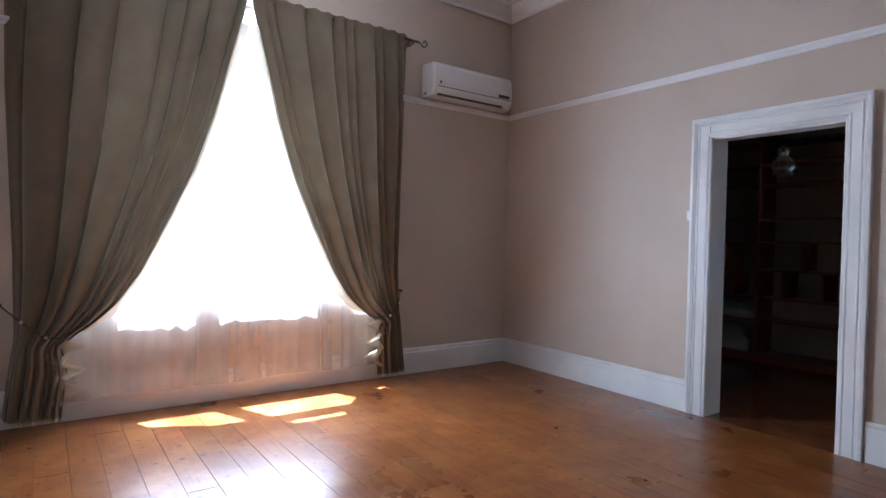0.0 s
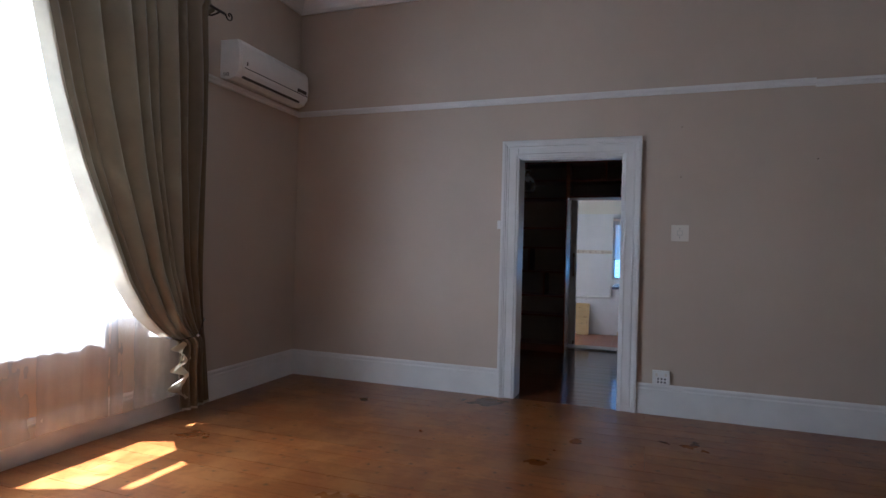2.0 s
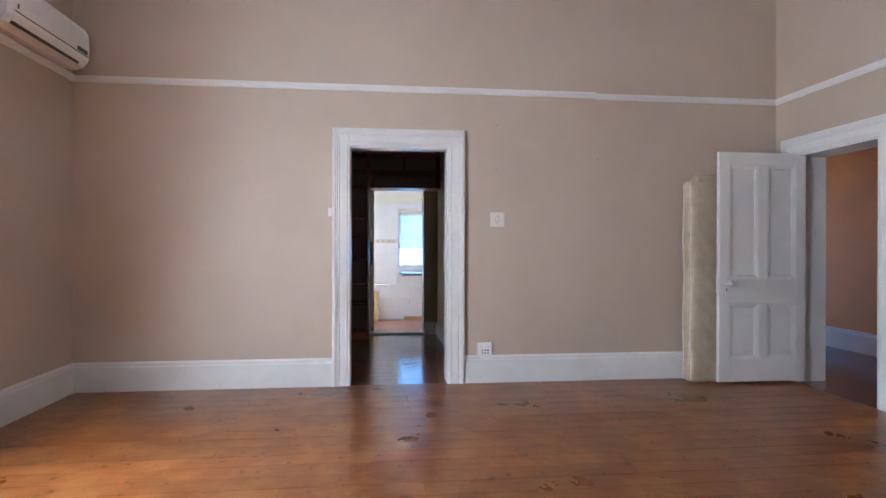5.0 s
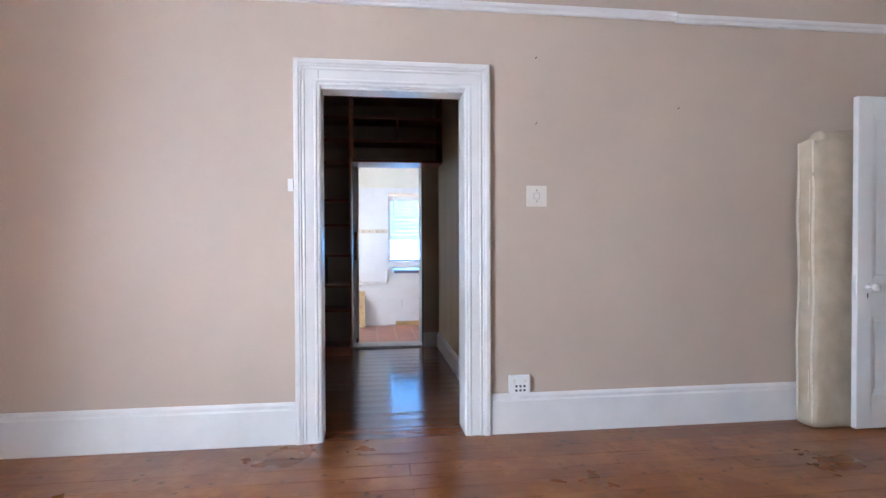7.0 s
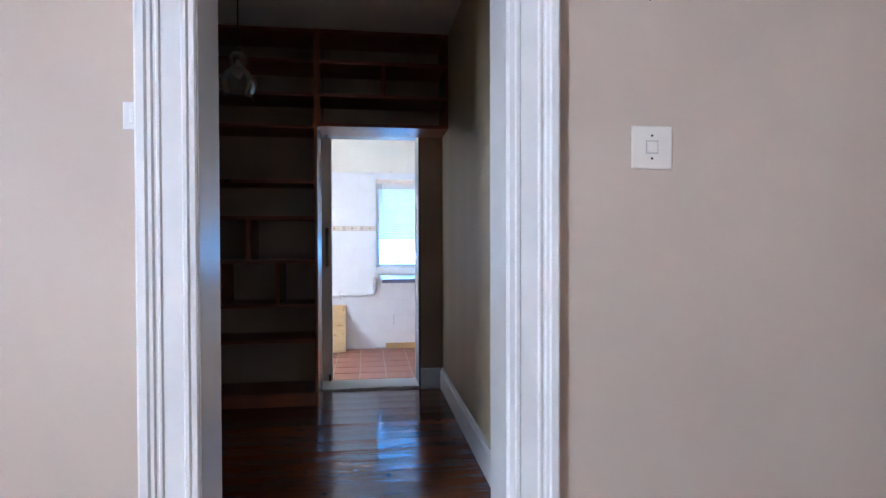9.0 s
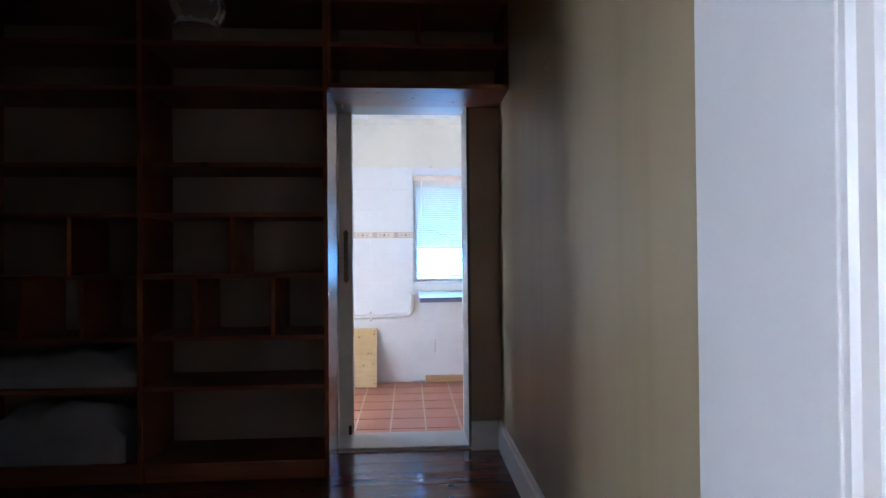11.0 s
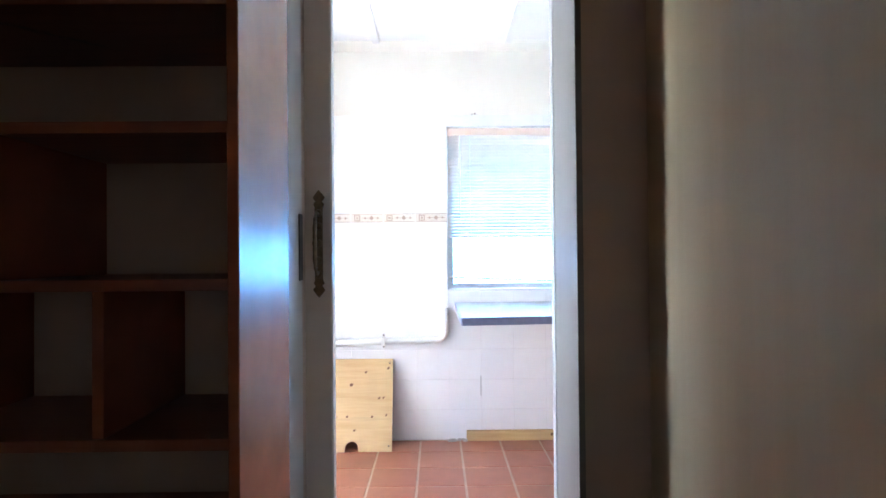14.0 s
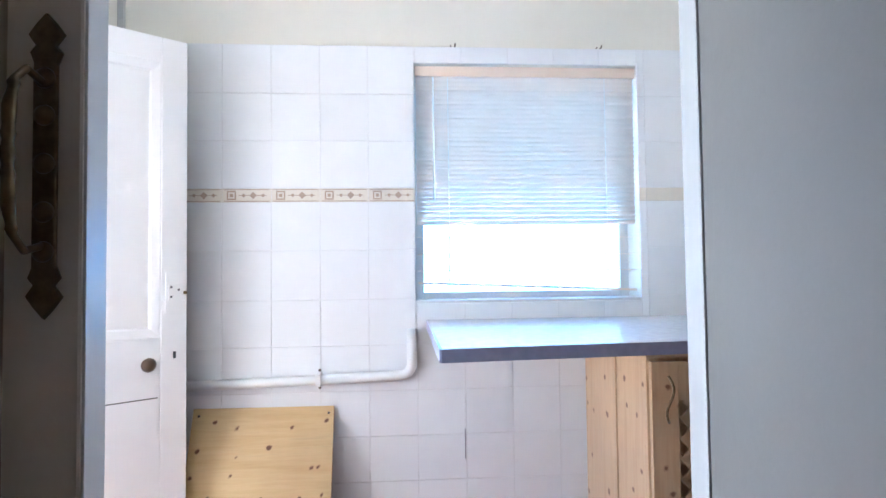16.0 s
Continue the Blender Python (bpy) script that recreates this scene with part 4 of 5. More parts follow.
def bundle(name, x0, x1, y0, y1, z, h, seed, label):
    root = thing(name, ((x0 + x1) / 2, (y0 + y1) / 2, z), label, "cloth", "cloths on the bookcase")
    bm = bmesh.new()
    box(bm, x0, x1, y0, y1, z, z + h)
    bmesh.ops.subdivide_edges(bm, edges=bm.edges, cuts=11, use_grid_fill=True)
    for v in bm.verts:
        c = v.co
        f = (c.z - z) / h
        e = max(abs((c.y - (y0 + y1) / 2) / ((y1 - y0) / 2)), abs((c.x - (x0 + x1) / 2) / ((x1 - x0) / 2)))
        c.z = z + f * h * (1 - 0.55 * e ** 3) * (1 + 0.35 * noise.noise(c * 6 + Vector((seed, 0, 0))))
        c.x += 0.02 * noise.noise(c * 8 + Vector((0, seed, 0))) * f
    part("fabric", bm, M["sheet"], root, smooth=True)


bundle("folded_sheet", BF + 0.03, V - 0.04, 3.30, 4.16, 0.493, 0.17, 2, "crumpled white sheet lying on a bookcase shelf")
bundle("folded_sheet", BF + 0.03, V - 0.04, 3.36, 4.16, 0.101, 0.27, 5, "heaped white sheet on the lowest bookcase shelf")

# ---- study pendant lamp ----
pl = thing("pendant_lamp", (6.15, 2.70, 2.75), "unlit pendant lamp with a clear ribbed glass shade", "pendant lamp")
part("ceiling_rose", lathe([(0.05, 0), (0.05, -0.012), (0.03, -0.03), (0.008, -0.04)], (6.15, 2.70, 2.749), "z"), M["plastic"], pl, smooth=True)
part("cord", tube([(6.15, 2.70, 2.72), (6.15, 2.70, 2.325)], 0.004, 8), M["black"], pl)
part("lamp_holder", lathe([(0.012, 0.06), (0.022, 0.05), (0.024, 0.0), (0.018, -0.01)], (6.15, 2.70, 2.275), "z"), M["brass"], pl, smooth=True)
bm, rings = bmesh.new(), []
for r, z in ((0.030, 2.345), (0.040, 2.33), (0.052, 2.305), (0.046, 2.285), (0.034, 2.268), (0.052, 2.245), (0.082, 2.215), (0.100, 2.175), (0.098, 2.14), (0.080, 2.112), (0.074, 2.10), (0.086, 2.084), (0.090, 2.074)):
    rings.append([bm.verts.new((6.15 + r * (1 + 0.03 * math.sin(12 * a)) * math.cos(a), 2.70 + r * (1 + 0.03 * math.sin(12 * a)) * math.sin(a), z - 0.035)) for a in (2 * math.pi * k / 72 for k in range(72))])
for a, b in zip(rings, rings[1:]):
    for k in range(72):
        bm.faces.new((a[k], a[(k + 1) % 72], b[(k + 1) % 72], b[k]))
shade = part("shade", bm, M["shade"], pl, "clear fluted glass shade", smooth=True)
part("bulb", lathe([(0.012, 0.05), (0.014, 0.02), (0.028, -0.02), (0.03, -0.045), (0.018, -0.07), (0.002, -0.078)], (6.15, 2.70, 2.235), "z"), M["porcelain"], pl, "unlit white bulb", smooth=True)

# ---- sliding door into the kitchen ----
sd = thing("sliding_door", (7.578, 2.66, 0.022), "warm grey painted sliding door pushed back, with a brass pull", "door")
part("leaf", boxed(7.556, 7.600, 2.252, 3.06, 0.022, 2.09, 0.004), M["leaf"], sd)
part("leading_edge", boxed(7.5585, 7.602, 2.249, 2.2525, 0.024, 2.088, 0.001), M["white"], sd, "white gloss leading edge")
pull = part("door_pull", boxed(7.551, 7.556, 2.278, 2.304, 1.038, 1.268, 0.002), M["brass"], sd, "ornate aged brass pull handle")
for z, s in ((1.275, 1), (1.031, -1)):
    bm = bmesh.new()
    outline = [(-0.010, -0.012), (-0.016, 0.004), (-0.010, 0.012), (-0.018, 0.024), (-0.010, 0.036), (0, 0.048), (0.010, 0.036), (0.018, 0.024), (0.010, 0.012), (0.016, 0.004), (0.010, -0.012)]
    a = [bm.verts.new((7.5505, 2.291 + p, z + s * q)) for p, q in outline]
    b = [bm.verts.new((7.556, 2.291 + p * 1.1, z + s * q * 1.05)) for p, q in outline]
    bm.faces.new(a), bm.faces.new(b[::-1])
    for k in range(len(a)):
        bm.faces.new((a[k], a[(k + 1) % len(a)], b[(k + 1) % len(a)], b[k]))
    bmesh.ops.recalc_face_normals(bm, faces=bm.faces)
    part("finial", bm, M["brass"], pull)
grip = [(x, y, z - 0.022) for x, y, z in ((7.552, 2.291, 1.265), (7.520, 2.291, 1.272), (7.502, 2.291, 1.255), (7.495, 2.291, 1.225), (7.493, 2.291, 1.176), (7.495, 2.291, 1.125), (7.502, 2.291, 1.095), (7.520, 2.291, 1.078), (7.552, 2.291, 1.085))]
fine = [Vector(a).lerp(Vector(b), k / 12) for a, b in zip(grip, grip[1:]) for k in range(12)] + [Vector(grip[-1])]
part("grip", tube(fine, lambda f: 0.0042 + 0.0035 * math.exp(-((f - 0.5) / 0.02) ** 2) + sum(0.0028 * math.exp(-((f - c) / 0.07) ** 2) for c in (0.38, 0.62)) + sum(0.002 * math.exp(-((f - c) / 0.012) ** 2) for c in (0.27, 0.45, 0.55, 0.73)), 12), M["brass"], pull, smooth=True)
for z in (1.056, 1.100, 1.154, 1.208, 1.250):
    part("boss", lathe([(0.012, 0), (0.011, -0.003), (0.006, -0.006), (0.001, -0.007)], (7.551, 2.291, z), "x", 14), M["brass"], pull, smooth=True)
part("floor_guide", boxed(7.545, 7.556, 2.262, 2.28, 0.018, 0.075, 0.002), M["black"], sd, "small black floor guide")

# ---- kitchen ----
kw = tagged(new("window_2"), "white framed kitchen window behind a venetian blind", "window", kind="structure")
y0, y1, z0, z1 = KWIN
for a, b, c, d in ((y0, y0 + 0.04, z0, z1), (y1 - 0.04, y1, z0, z1), (y0 + 0.04, y1 - 0.04, z0, z0 + 0.04), (y0 + 0.04, y1 - 0.04, z1 - 0.04, z1)):
    part("window_frame", boxed(K + 0.13, K + 0.17, a, b, c, d, 0.003), M["white"], kw)
for a, b in ((y0 + 0.04, y1 - 0.04),):
    pane = part("pane", boxed(K + 0.148, K + 0.152, a, b, z0 + 0.04, z1 - 0.04), M["pane"], kw)
    pane.visible_shadow = False
part("window_sill", boxed(K - 0.004, K + 0.13, y0, y1, z0 - 0.004, z0 + 0.012, 0.003), M["white"], kw)

vb = thing("venetian_blind", (K + 0.02, 1.353, 0.90), "white venetian blind, toned warm against the blue sky light, slats half closed above, gaping and crooked below", "blind")
part("head_rail", boxed(K + 0.004, K + 0.034, y0 + 0.004, y1 - 0.004, 1.872, 1.918, 0.003), M["slat"], vb)


def slat_bm(tilt, skew=0.0):
    bm, rows = bmesh.new(), []
    for k in range(5):
        u = k / 4 - 0.5
        d, h = u * 0.026, 0.0022 * (1 - 4 * u * u)
        c, s = math.cos(tilt), math.sin(tilt)
        rows.append([bm.verts.new((d * c - h * s, y, d * s + h * c + skew * y)) for y in (-0.487, 0.487)])
    for a, b in zip(rows, rows[1:]):
        bm.faces.new((a[0], a[1], b[1], b[0]))
    g = bmesh.ops.solidify(bm, geom=bm.faces[:], thickness=0.0006)
    me = bpy.data.meshes.new("slat")
    bm.to_mesh(me)
    bm.free()
    me.materials.append(M["slat"])
    return me


def slat(me, z):
    ob = new("slat", me)
    ob.parent = vb
    ob.location = (0, 0, z - vb.location.z)


closed, half, flat = slat_bm(radians(-68)), slat_bm(radians(-42)), slat_bm(radians(3), 0.006)
for k in range(3):
    slat(closed, 1.862 - 0.0195 * k)
for k in range(29):
    slat(half, 1.805 - 0.0205 * k)
for z in (1.165, 1.09, 1.02):
    slat(flat, z)
part("bottom_rail", bars([(0, 0), (0.024, 0), (0.024, 0.009), (0, 0.009)], [((K + 0.008, y1 - 0.012, 0.967), (1, 0, 0), (0, 0, 1)), ((K + 0.008, y0 + 0.012, 0.925), (1, 0, 0), (0, 0, 1))]), M["slat"], vb)
for y in (1.70, 1.00):
    for x in (K + 0.007, K + 0.033):
        part("ladder_cord", tube([(x, y, 1.87), (x, y, 0.95)], 0.0011, 6), M["plastic"], vb)
part("tilt_wand", tube([(K - 0.003, 1.765, 1.865), (K - 0.006, 1.764, 1.33)], 0.0035, 8), M["plastic"], vb, smooth=True)

# wall tiles
ROWS_Z = [KF, 0.141, 0.33, 0.52, 0.712, 0.907, 1.116, 1.321, 1.38, 1.582, 1.786, 1.998]
tiles = setting("wall_tile_bed", slab((K - 0.0075, K), (KR, KL), (KF, 1.996), [KWIN]), M["grout"], "white glazed wall tiles with a patterned border row", "wall tiles")
tile_cache = {}


def chip(name, w, h, thick, bevel):
    """One flat piece with eased front edges, shared by alike pieces: its face looks along -x."""
    key = (name, round(w, 3), round(h, 3))
    if key not in tile_cache:
        bm = bmesh.new()
        back = [bm.verts.new((0, y, z)) for y, z in ((0, 0), (w, 0), (w, h), (0, h))]
        mid = [bm.verts.new((-thick + bevel * 0.6, y, z)) for y, z in ((0, 0), (w, 0), (w, h), (0, h))]
        front = [bm.verts.new((-thick, y, z)) for y, z in ((bevel, bevel), (w - bevel, bevel), (w - bevel, h - bevel), (bevel, h - bevel))]
        for a, b in ((back, mid), (mid, front)):
            for k in range(4):
                bm.faces.new((a[k], a[(k + 1) % 4], b[(k + 1) % 4], b[k]))
        bm.faces.new(front)
        bmesh.ops.recalc_face_normals(bm, faces=bm.faces)
        me = bpy.data.meshes.new(name)
        bm.to_mesh(me)
        bm.free()
        tile_cache[key] = me
    return tile_cache[key]


def lay(name, y, z, w, h, material, jitter):
    me = chip(name, w, h, 0.006, 0.0015)
    if not me.materials:
        me.materials.append(material)
    ob = new(name, me)
    ob.parent = tiles
    ob.location = (K - 0.0045, y, z)
    ob.rotation_euler = (0, jitter.uniform(-0.004, 0.004), jitter.uniform(-0.004, 0.004))


rng, PITCH, GAP = random.Random(11), 0.2035, 0.0018
for k, (za, zb) in enumerate(zip(ROWS_Z, ROWS_Z[1:])):
    border = k == 7
    n = 0
    while True:
        a = 1.8435 + PITCH * (n - 11)
        n += 1
        if a > KL:
            break
        b = a + PITCH
        spans = [(max(a, KR), min(b, KL))]
        lo_y, hi_y = max(a, KWIN[0]), min(b, KWIN[1])
        if hi_y - lo_y > 0.012 and za < KWIN[2] < zb:
            lay("tile", lo_y + GAP / 2, za + GAP / 2, hi_y - lo_y - GAP, KWIN[2] - za - GAP, M["tile"], rng)
        if hi_y - lo_y > 0.012 and za < KWIN[3] < zb:
            lay("tile", lo_y + GAP / 2, KWIN[3] + GAP / 2, hi_y - lo_y - GAP, zb - KWIN[3] - GAP, M["tile"], rng)
        if zb > KWIN[2] and za < KWIN[3]:
            spans = [(p, q) for lo, hi in spans for p, q in ((lo, min(hi, KWIN[0])), (max(lo, KWIN[1]), hi)) if q - p > 0.012]
        for p, q in spans:
            if q - p < 0.012:
                continue
            lay("border_tile" if border else "tile", p + GAP / 2, za + GAP / 2, q - p - GAP, zb - za - GAP, M["border" if border else "tile"], rng)
bm = bmesh.new()
for n in range(12):
    a = 1.8435 + PITCH * (n - 4)
    if not (a + PITCH < KWIN[0] or a > KWIN[1] - 0.02):
        continue
    xf, zc = K - 0.0118, 1.3505
    box(bm, xf, xf + 0.002, a + 0.008, a + PITCH - 0.008, 1.3245, 1.3275), box(bm, xf, xf + 0.002, a + 0.008, a + PITCH - 0.008, 1.3735, 1.3765)
    for c, s in ((a + 0.165, 0.019),):
        box(bm, xf, xf + 0.002, c - s, c + s, zc - s, zc - s + 0.006), box(bm, xf, xf + 0.002, c - s, c + s, zc + s - 0.006, zc + s)
        box(bm, xf, xf + 0.002, c - s, c - s + 0.006, zc - s + 0.007, zc + s - 0.007), box(bm, xf, xf + 0.002, c + s - 0.006, c + s, zc - s + 0.007, zc + s - 0.007)
        box(bm, xf, xf + 0.002, c - 0.007, c + 0.007, zc - 0.007, zc + 0.007)
    for c in (a + 0.035, a + 0.075, a + 0.115):
        r = 0.011 if c == a + 0.075 else 0.006
        vs = box(bm, xf, xf + 0.002, c - r, c + r, zc - r, zc + r)
        bmesh.ops.rotate(bm, verts=vs, cent=(xf, c, zc), matrix=Matrix.Rotation(radians(45), 3, "X"))
    box(bm, xf, xf + 0.0015, a + 0.02, a + 0.135, zc - 0.0012, zc + 0.0012)
tagged(part("border_pattern", bm, M["pattern"], tiles, "brown squares and flowers on the border row"), kind="stuff")

part("open_joint", boxed(K - 0.0122, K - 0.0102, 1.643, 1.646, 0.225, 0.35), M["dark"], tiles, "dark open joint between two tiles")

# pipe
pipe = thing("waste_pipe", (K - 0.03, 2.4, 0.56), "white painted pipe running along the tiles", "pipe")
bend = [(K - 0.034, 1.918 - 0.05 * math.sin(a), 0.637 - 0.05 * math.cos(a)) for a in (radians(15 * k) for k in range(7))]
part("pipe_run", tube([(K - 0.034, 3.3, 0.547), (K - 0.034, 2.4, 0.572)] + bend + [(K - 0.034, 1.868, 0.78)], 0.021, 14), M["plastic"], pipe, smooth=True)
clip = part("pipe_clip", bars([(0, -0.03), (0, 0.03), (0.058, 0.024), (0.058, -0.024)], [((K - 0.006, 2.245, 0.576), (-1, 0, 0), (0, 0, 1)), ((K - 0.006, 2.265, 0.576), (-1, 0, 0), (0, 0, 1))]), M["plastic"], pipe)
for z in (0.54, 0.612):
    part("clip_screw", lathe([(0.006, -0.012), (0.006, -0.008)], (K, 2.255, z), "x", 10), M["rust"], clip)

for y in (1.667, 1.017):
    hk = thing("wall_hook", (K - 0.006, y, 2.0), "small bent metal hook at the top of the tiles", "hook", "hooks above the kitchen window")
    part("shank", tube([(K, y, 2.003), (K - 0.016, y, 2.003), (K - 0.02, y, 2.011)], 0.0028, 8), M["rust"], hk)
    part("crook", tube([(K, y + 0.018, 2.003), (K - 0.014, y + 0.018, 2.003)], 0.0028, 8), M["rust"], hk)

# worktop and pine cupboard
wt = thing("worktop", (8.9, 0.75, 0.78), "pale laminate worktop with a dark slate-blue edge under the window", "worktop")


def sheet_of(points, za, zb):
    bm = bmesh.new()
    lo, hi = [bm.verts.new((x, y, za)) for x, y in points], [bm.verts.new((x, y, zb)) for x, y in points]
    bm.faces.new(lo[::-1]), bm.faces.new(hi)
    for k in range(len(points)):
        bm.faces.new((lo[k], lo[(k + 1) % len(points)], hi[(k + 1) % len(points)], hi[k]))
    bmesh.ops.recalc_face_normals(bm, faces=bm.faces)
    return bm


part("top", sheet_of([(K - 0.013, 1.80), (8.434, 1.796), (8.62, KR + 0.002), (K - 0.013, KR + 0.002)], 0.778, 0.815), M["laminate"], wt)
part("front_edging", sheet_of([(8.433, 1.799), (8.428, 1.797), (8.614, KR + 0.002), (8.619, KR + 0.002)], 0.777, 0.8135), M["edging"], wt)
part("end_edging", sheet_of([(K - 0.013, 1.805), (K - 0.013, 1.801), (8.434, 1.797), (8.433, 1.802)], 0.777, 0.8135), M["edging"], wt)

cb = thing("pine_cupboard", (8.98, 0.8, KF), "knotty pine base cupboard with lattice doors", "cupboard")
CF = 8.71
part("side_panel", boxed(CF, K - 0.012, 1.098, 1.118, KF, 0.776, 0.002), M["pine_z"], cb)
part("side_batten", boxed(CF + 0.24, CF + 0.265, 1.118, 1.124, KF, 0.776, 0.002), M["pine_z"], cb)
part("face_rail", boxed(CF - 0.02, CF, KR + 0.01, 1.118, 0.735, 0.776, 0.002), M["pine_z"], cb)
part("back_panel", boxed(K - 0.02, K - 0.013, KR + 0.01, 1.098, KF, 0.776), M["pine_z"], cb)
part("bottom_panel", boxed(CF, K - 0.021, KR + 0.01, 1.097, KF + 0.06, KF + 0.078), M["pine_z"], cb)
part("plinth", boxed(CF + 0.04, CF + 0.055, KR + 0.01, 1.097, KF, KF + 0.06), M["pine_z"], cb)
part("stile", boxed(CF - 0.02, CF, 1.075, 1.118, KF, 0.735, 0.002), M["pine_z"], cb)
for top in (1.110, 0.63, 0.15):
    d = part("door", boxed(CF - 0.040, CF - 0.021, top - 0.09, top, 0.0, 0.725, 0.002), M["pine_z"], cb)
    part("door_stile", boxed(CF - 0.040, CF - 0.021, top - 0.455, top - 0.37, 0.0, 0.725, 0.002), M["pine_z"], d)
    part("door_rail", boxed(CF - 0.039, CF - 0.022, top - 0.37, top - 0.09, 0.60, 0.724, 0.002), M["pine_z"], d)
    part("door_rail", boxed(CF - 0.039, CF - 0.022, top - 0.37, top - 0.09, 0.001, 0.09, 0.002), M["pine_z"], d)
    for k in range(-7, 9):
        for s in (-1, 1):
            a0, z0_ = top - 0.2275, 0.345 + 0.065 * k
            bm = bmesh.new()
            ends = []
            for f in (-1, 1):
                yy = max(min(a0 + f * 0.1425, top - 0.09), top - 0.37)
                zz = z0_ + s * f * 0.1425
                ends.append((yy, zz))
            (ya, za), (yb, zb) = ends
            if za < 0.09 or zb < 0.09 or za > 0.60 or zb > 0.60:
                lo, hi = 0.09, 0.60
                def at_z(z):
                    return ya + (yb - ya) * (z - za) / (zb - za)
                za2, zb2 = min(max(za, lo), hi), min(max(zb, lo), hi)
                if abs(za2 - zb2) < 0.01:
                    bm.free()
                    continue
                ya, yb, za, zb = at_z(za2), at_z(zb2), za2, zb2
            xo = CF - (0.036 if s > 0 else 0.031)
            part("lattice_slat", bars([(-0.0025, -0.009), (0.0025, -0.009), (0.0025, 0.009), (-0.0025, 0.009)], [((xo, ya, za), (1, 0, 0), (0, 0, 1)), ((xo, yb, zb), (1, 0, 0), (0, 0, 1))]), M["pine_z"], d)
    hs = [(CF - 0.042 - 0.018 * math.sin(math.pi * k / 12), top - 0.055 + 0.012 * math.sin(2 * math.pi * k / 12), 0.53 + 0.15 * k / 12) for k in range(13)]
    part("handle", tube(hs, 0.0042, 10), M["brass"], d, "wavy brass handle", smooth=True)

sk = thing("skirting_strip", (K - 0.02, 1.43, KF), "loose pine strip along the foot of the tiles", "skirting strip")
part("strip", boxed(K - 0.04, K - 0.013, 1.12, 1.738, KF, 0.012, 0.003), M["pine"], sk)
cr = thing("plaster_crumbs", (K - 0.03, 1.78, KF), "broken plaster crumbs at the foot of the tiles", "plaster")
bm = bmesh.new()
for k in range(16):
    s = rng.uniform(0.006, 0.018)
    vs = bmesh.ops.create_icosphere(bm, subdivisions=1, radius=s)["verts"]
    c = Vector((K - 0.02 - rng.uniform(0, 0.03), 1.79 + rng.uniform(-0.05, 0.07), KF + s * 0.5))
    for v in vs:
        v.co = Vector((v.co.x * rng.uniform(0.7, 1.2), v.co.y, v.co.z * 0.6)) + c
tagged(part("crumbs", bm, M["outer_wall"], cr), kind="stuff")

cd = thing("conduit", (K - 0.012, 3.07, 2.0), "pale painted conduit running up the cream wall", "conduit")
part("trunking", boxed(K - 0.022, K, 3.058, 3.084, 1.999, KC - 0.052, 0.003), M["grey_white"], cd)

# leaning pine board
bd = thing("pine_board", (9.18, 2.47, KF), "knotty pine board with a notch, leaning on the tiled wall", "board")
pts = [(2.19, 0.0), (2.39, 0.0)] + [(2.43 - 0.04 * math.cos(a), 0.02 + 0.04 * math.sin(a)) for a in (math.pi * k / 8 for k in range(9))] + [(2.47, 0.0), (2.765, 0.0), (2.765, 0.55), (2.195, 0.548)]
lean = math.atan2(0.20, 0.50)
bm = bmesh.new()


def on_board(y, h, d):
    return (9.095 + h * math.sin(lean) + d * math.cos(lean), y, KF + 0.0075 + h * math.cos(lean) - d * math.sin(lean))


fr, bk = [bm.verts.new(on_board(y, h, 0)) for y, h in pts], [bm.verts.new(on_board(y, h, 0.018)) for y, h in pts]
bm.faces.new(fr), bm.faces.new(bk[::-1])
for k in range(len(pts)):
    bm.faces.new((fr[k], fr[(k + 1) % len(pts)], bk[(k + 1) % len(pts)], bk[k]))
bmesh.ops.recalc_face_normals(bm, faces=bm.faces)
part("panel", bm, M["pine"], bd)
for y, h in ((2.21, 0.03), (2.215, 0.52), (2.74, 0.52)):
    x, yy, z = on_board(y, h, -0.001)
    part("screw_hole", lathe([(0.005, -0.001), (0.005, 0.004)], (x, yy, z), "x", 10), M["dark"], bd)

# outside door, ajar
kd = thing("outside_door", (8.6, 3.3, KF), "white half-panelled outside door standing ajar", "door")
hinge, tip = Vector((8.645, 3.375, 0)), Vector((9.125, 2.735, 0))
al = (tip - hinge).normalized()
panelled_leaf(kd, lambda a, d, z: hinge + al * a + Vector((-al.y, al.x, 0)) * (d - 0.02) + Vector((0, 0, KF + 0.01 + z)),
              0.80, 1.955, 0.04, [(0.10, 0.71, 0.83, 1.86)], M["fresh_white"])


def on_leaf(a, out, z):
    return hinge + al * a + Vector((al.y, -al.x, 0)) * (out + 0.02) + Vector((0, 0, z))


bm = lathe([(0.012, 0), (0.012, 0.02), (0.022, 0.03), (0.026, 0.042), (0.018, 0.054), (0.002, 0.058)], (0, 0, 0), "y", 20)
bmesh.ops.rotate(bm, verts=bm.verts, matrix=Matrix.Rotation(math.atan2(-al.x, al.y) - math.pi / 2, 3, "Z"), cent=(0, 0, 0))
bmesh.ops.translate(bm, verts=bm.verts, vec=on_leaf(0.66, 0, 0.70))
part("door_knob", bm, M["rust"], kd, "dark brown turned knob", smooth=True)


def plate_on(name, a0, a1, z0, z1, thick, material, label=""):
    bm = boxed(0, 1, 0, 1, 0, 1)
    for v in bm.verts:
        v.co = on_leaf(a0 + (a1 - a0) * v.co.x, -0.001 + thick * v.co.y, z0 + (z1 - z0) * v.co.z)
    bmesh.ops.recalc_face_normals(bm, faces=bm.faces)
    part(name, bm, material, kd, label)


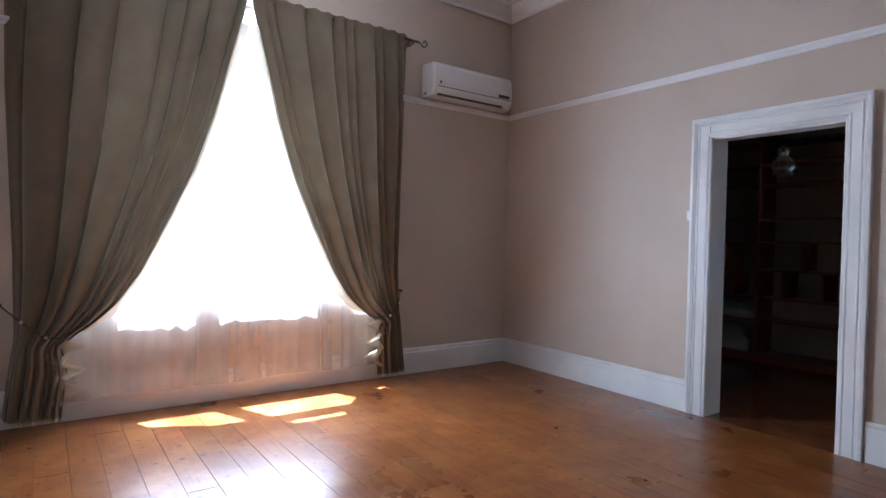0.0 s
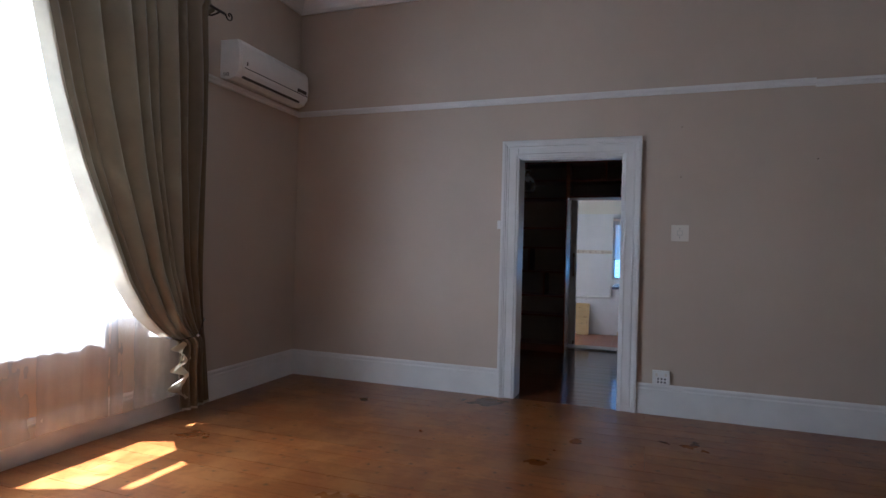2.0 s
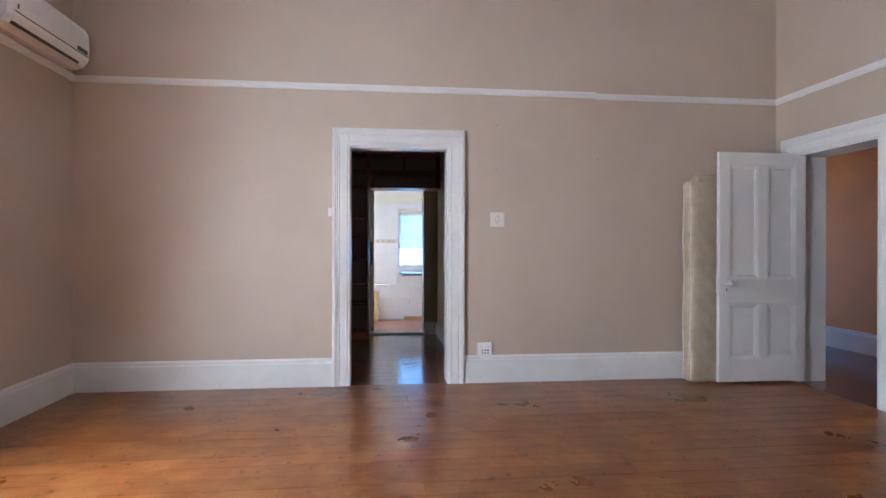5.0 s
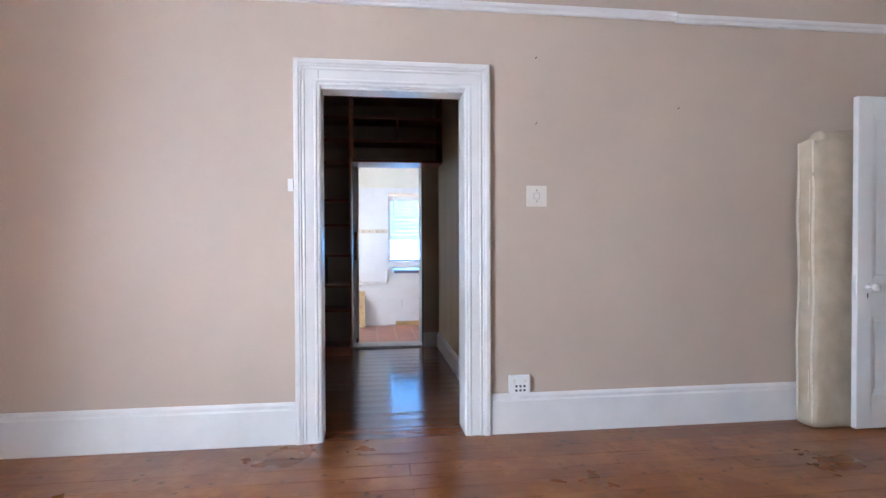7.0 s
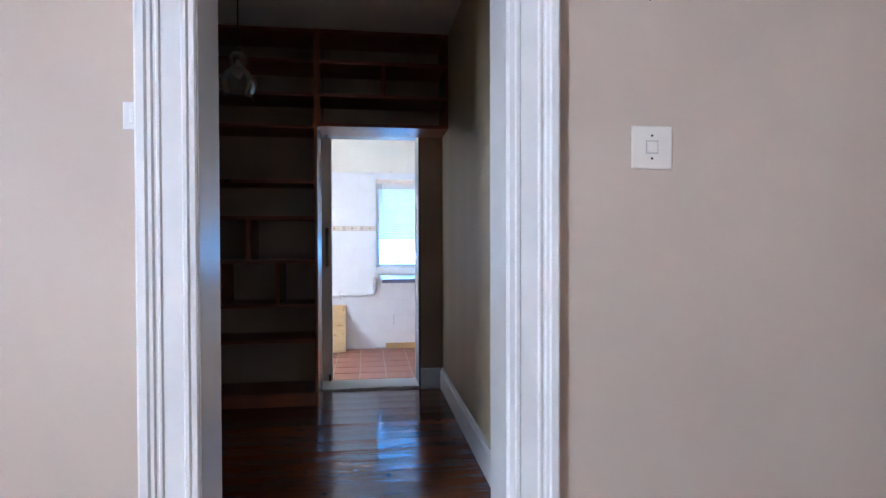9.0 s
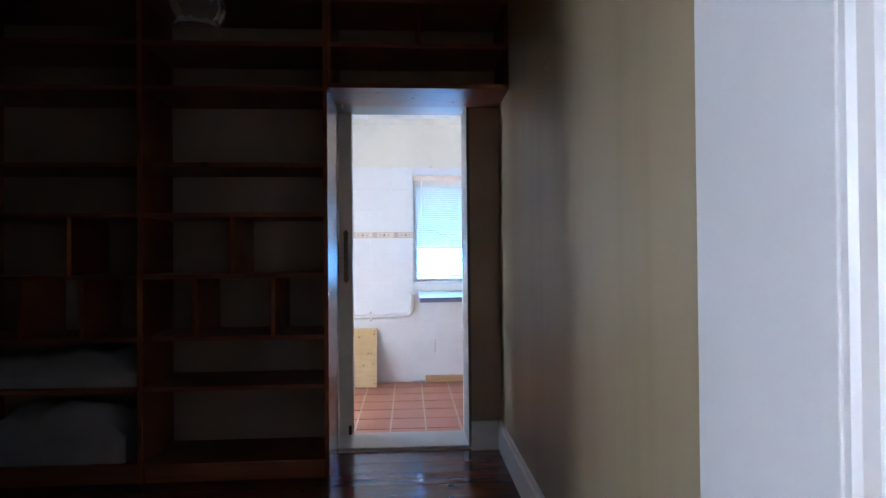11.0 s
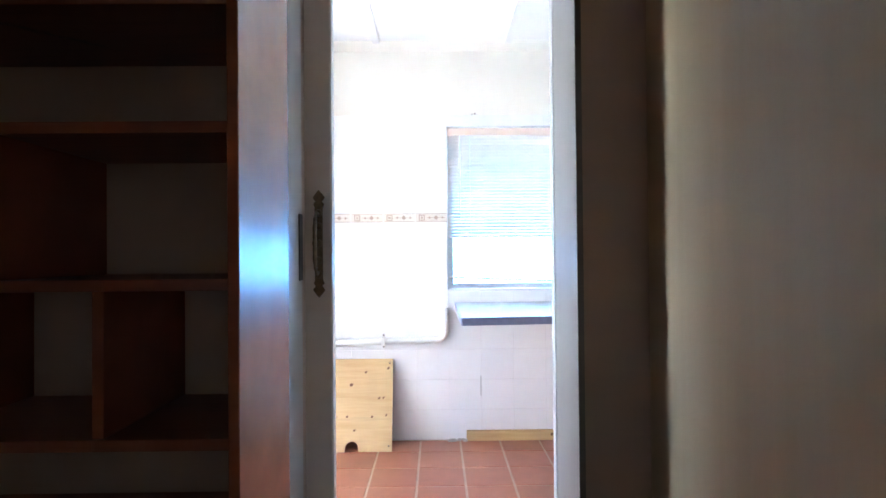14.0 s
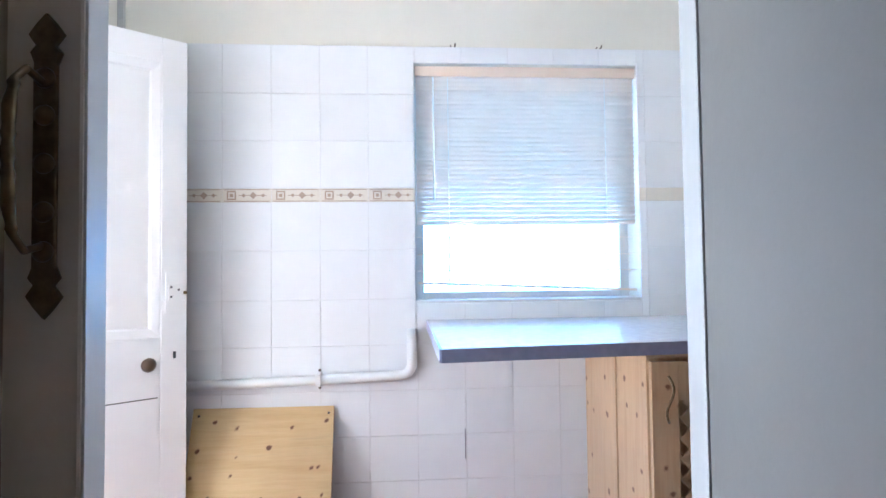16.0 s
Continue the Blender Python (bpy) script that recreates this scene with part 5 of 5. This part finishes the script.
plate_on("bolt_plate", 0.725, 0.79, 0.88, 1.03, 0.006, M["fresh_white"], "painted bolt back plate")
plate_on("bolt_block", 0.733, 0.784, 0.928, 0.985, 0.014, M["fresh_white"], "painted bolt block")
for a, z in ((0.738, 0.972), (0.738, 0.936), (0.764, 0.962)):
    plate_on("bolt_screw", a, a + 0.007, z, z + 0.008, 0.0155, M["dark"])
plate_on("panel_joint", 0.10, 0.70, 0.570, 0.574, 0.0022, M["reveal"], "fine joint above the flush lower panel")
plate_on("bolt", 0.755, 0.798, 0.948, 0.960, 0.012, M["brass"], "small brass bolt")
plate_on("keyhole", 0.752, 0.762, 0.71, 0.735, 0.003, M["dark"])

# ---- floorboards: lounge, then study ----
BOARD = 0.158


def boards(parent, x_from, x_to, y_from, y_to, material, seed, cup, lean):
    rng, made = random.Random(seed), {}
    x = x_from
    while x < x_to - 0.01:
        w = min(BOARD, x_to - x)
        y = y_from
        first = True
        while y < y_to - 0.01:
            length = min(rng.choice((1.8, 2.4, 3.0, 3.6)) if first else rng.choice((2.4, 3.0, 3.6, 4.2)), y_to - y)
            first = False
            key = (round(w, 3), round(length, 3))
            if key not in made:
                bm = bmesh.new()
                g, cols = 0.0013, 6
                ends = []
                for yy in (g, length - g):
                    us = [k / cols for k in range(cols + 1)]
                    ends.append(([bm.verts.new((g + (w - 2 * g) * u, yy, -0.022)) for u in (0, 1)], [bm.verts.new((g + (w - 2 * g) * u, yy, -cup * math.sin(math.pi * u))) for u in us]))
                (la, ha), (lb, hb) = ends
                for k in range(cols):
                    f = bm.faces.new((ha[k], ha[k + 1], hb[k + 1], hb[k]))
                    f.smooth = True
                bm.faces.new((la[0], ha[0], hb[0], lb[0])), bm.faces.new((la[1], lb[1], hb[cols], ha[cols]))
                bm.faces.new((la[0], la[1], *ha[::-1])), bm.faces.new((lb[1], lb[0], *hb))
                for e in bm.edges:
                    e.smooth = not (e.is_boundary or {len(f.verts) for f in e.link_faces} != {4})
                me = bpy.data.meshes.new("floorboard")
                bm.to_mesh(me)
                bm.free()
                me.materials.append(material)
                made[key] = me
            ob = new("floorboard", made[key])
            ob.parent = parent
            ob.location = (x, y, rng.uniform(-0.0006, 0.0))
            ob.rotation_euler = (0, rng.uniform(-lean, lean), 0)
            y += length
        x += BOARD


fl = tagged(new("floor"), "honey-brown varnished pine floorboards with dark knots", "floor", kind="structure")
boards(fl, X0, D + 0.0, S, W, M["floor"], 5, 0.0004, 0.003)
fs = tagged(new("floor_study"), "dark glossy varnished floorboards in the study", "floor", kind="structure")
boards(fs, DB, V + 0.02, RW, W, M["study_floor"], 6, 0.0010, 0.006)
boards(fs, D, DB, DOOR[0], DOOR[1], M["study_floor"], 7, 0.0008, 0.005)

# ---- kitchen floor tiles ----
ft = tagged(new("floor_tiles"), "worn terracotta kitchen floor tiles with pale joints", "floor", kind="structure")
FT, made = 0.247, {}
for i in range(8):
    for j in range(16):
        xa, ya = K - 0.013 - 0.21 - FT * i, 2.273 + FT * (j - 11)
        xb, yb = min(xa + FT, K - 0.013), min(ya + FT, KL)
        xa, ya = max(xa, VB + 0.013), max(ya, KR)
        if i == 0:
            xb = K - 0.013
        if xb - xa < 0.02 or yb - ya < 0.02:
            continue
        if i == 0:
            xa = K - 0.013 - 0.21
        key = (round(xb - xa, 3), round(yb - ya, 3))
        if key not in made:
            w, h = key
            bm = bmesh.new()
            g, b = 0.004, 0.003
            lo = [bm.verts.new((x, y, -0.008)) for x, y in ((g, g), (w - g, g), (w - g, h - g), (g, h - g))]
            hi = [bm.verts.new((x, y, 0)) for x, y in ((g + b, g + b), (w - g - b, g + b), (w - g - b, h - g - b), (g + b, h - g - b))]
            for k in range(4):
                bm.faces.new((lo[k], lo[(k + 1) % 4], hi[(k + 1) % 4], hi[k]))
            bm.faces.new(hi)
            me = bpy.data.meshes.new("floor_tile")
            bm.to_mesh(me)
            bm.free()
            me.materials.append(M["terracotta"])
            made[key] = me
        ob = new("floor_tile", made[key])
        ob.parent = ft
        ob.location = (xa, ya, KF + rng.uniform(-0.001, 0.0005))
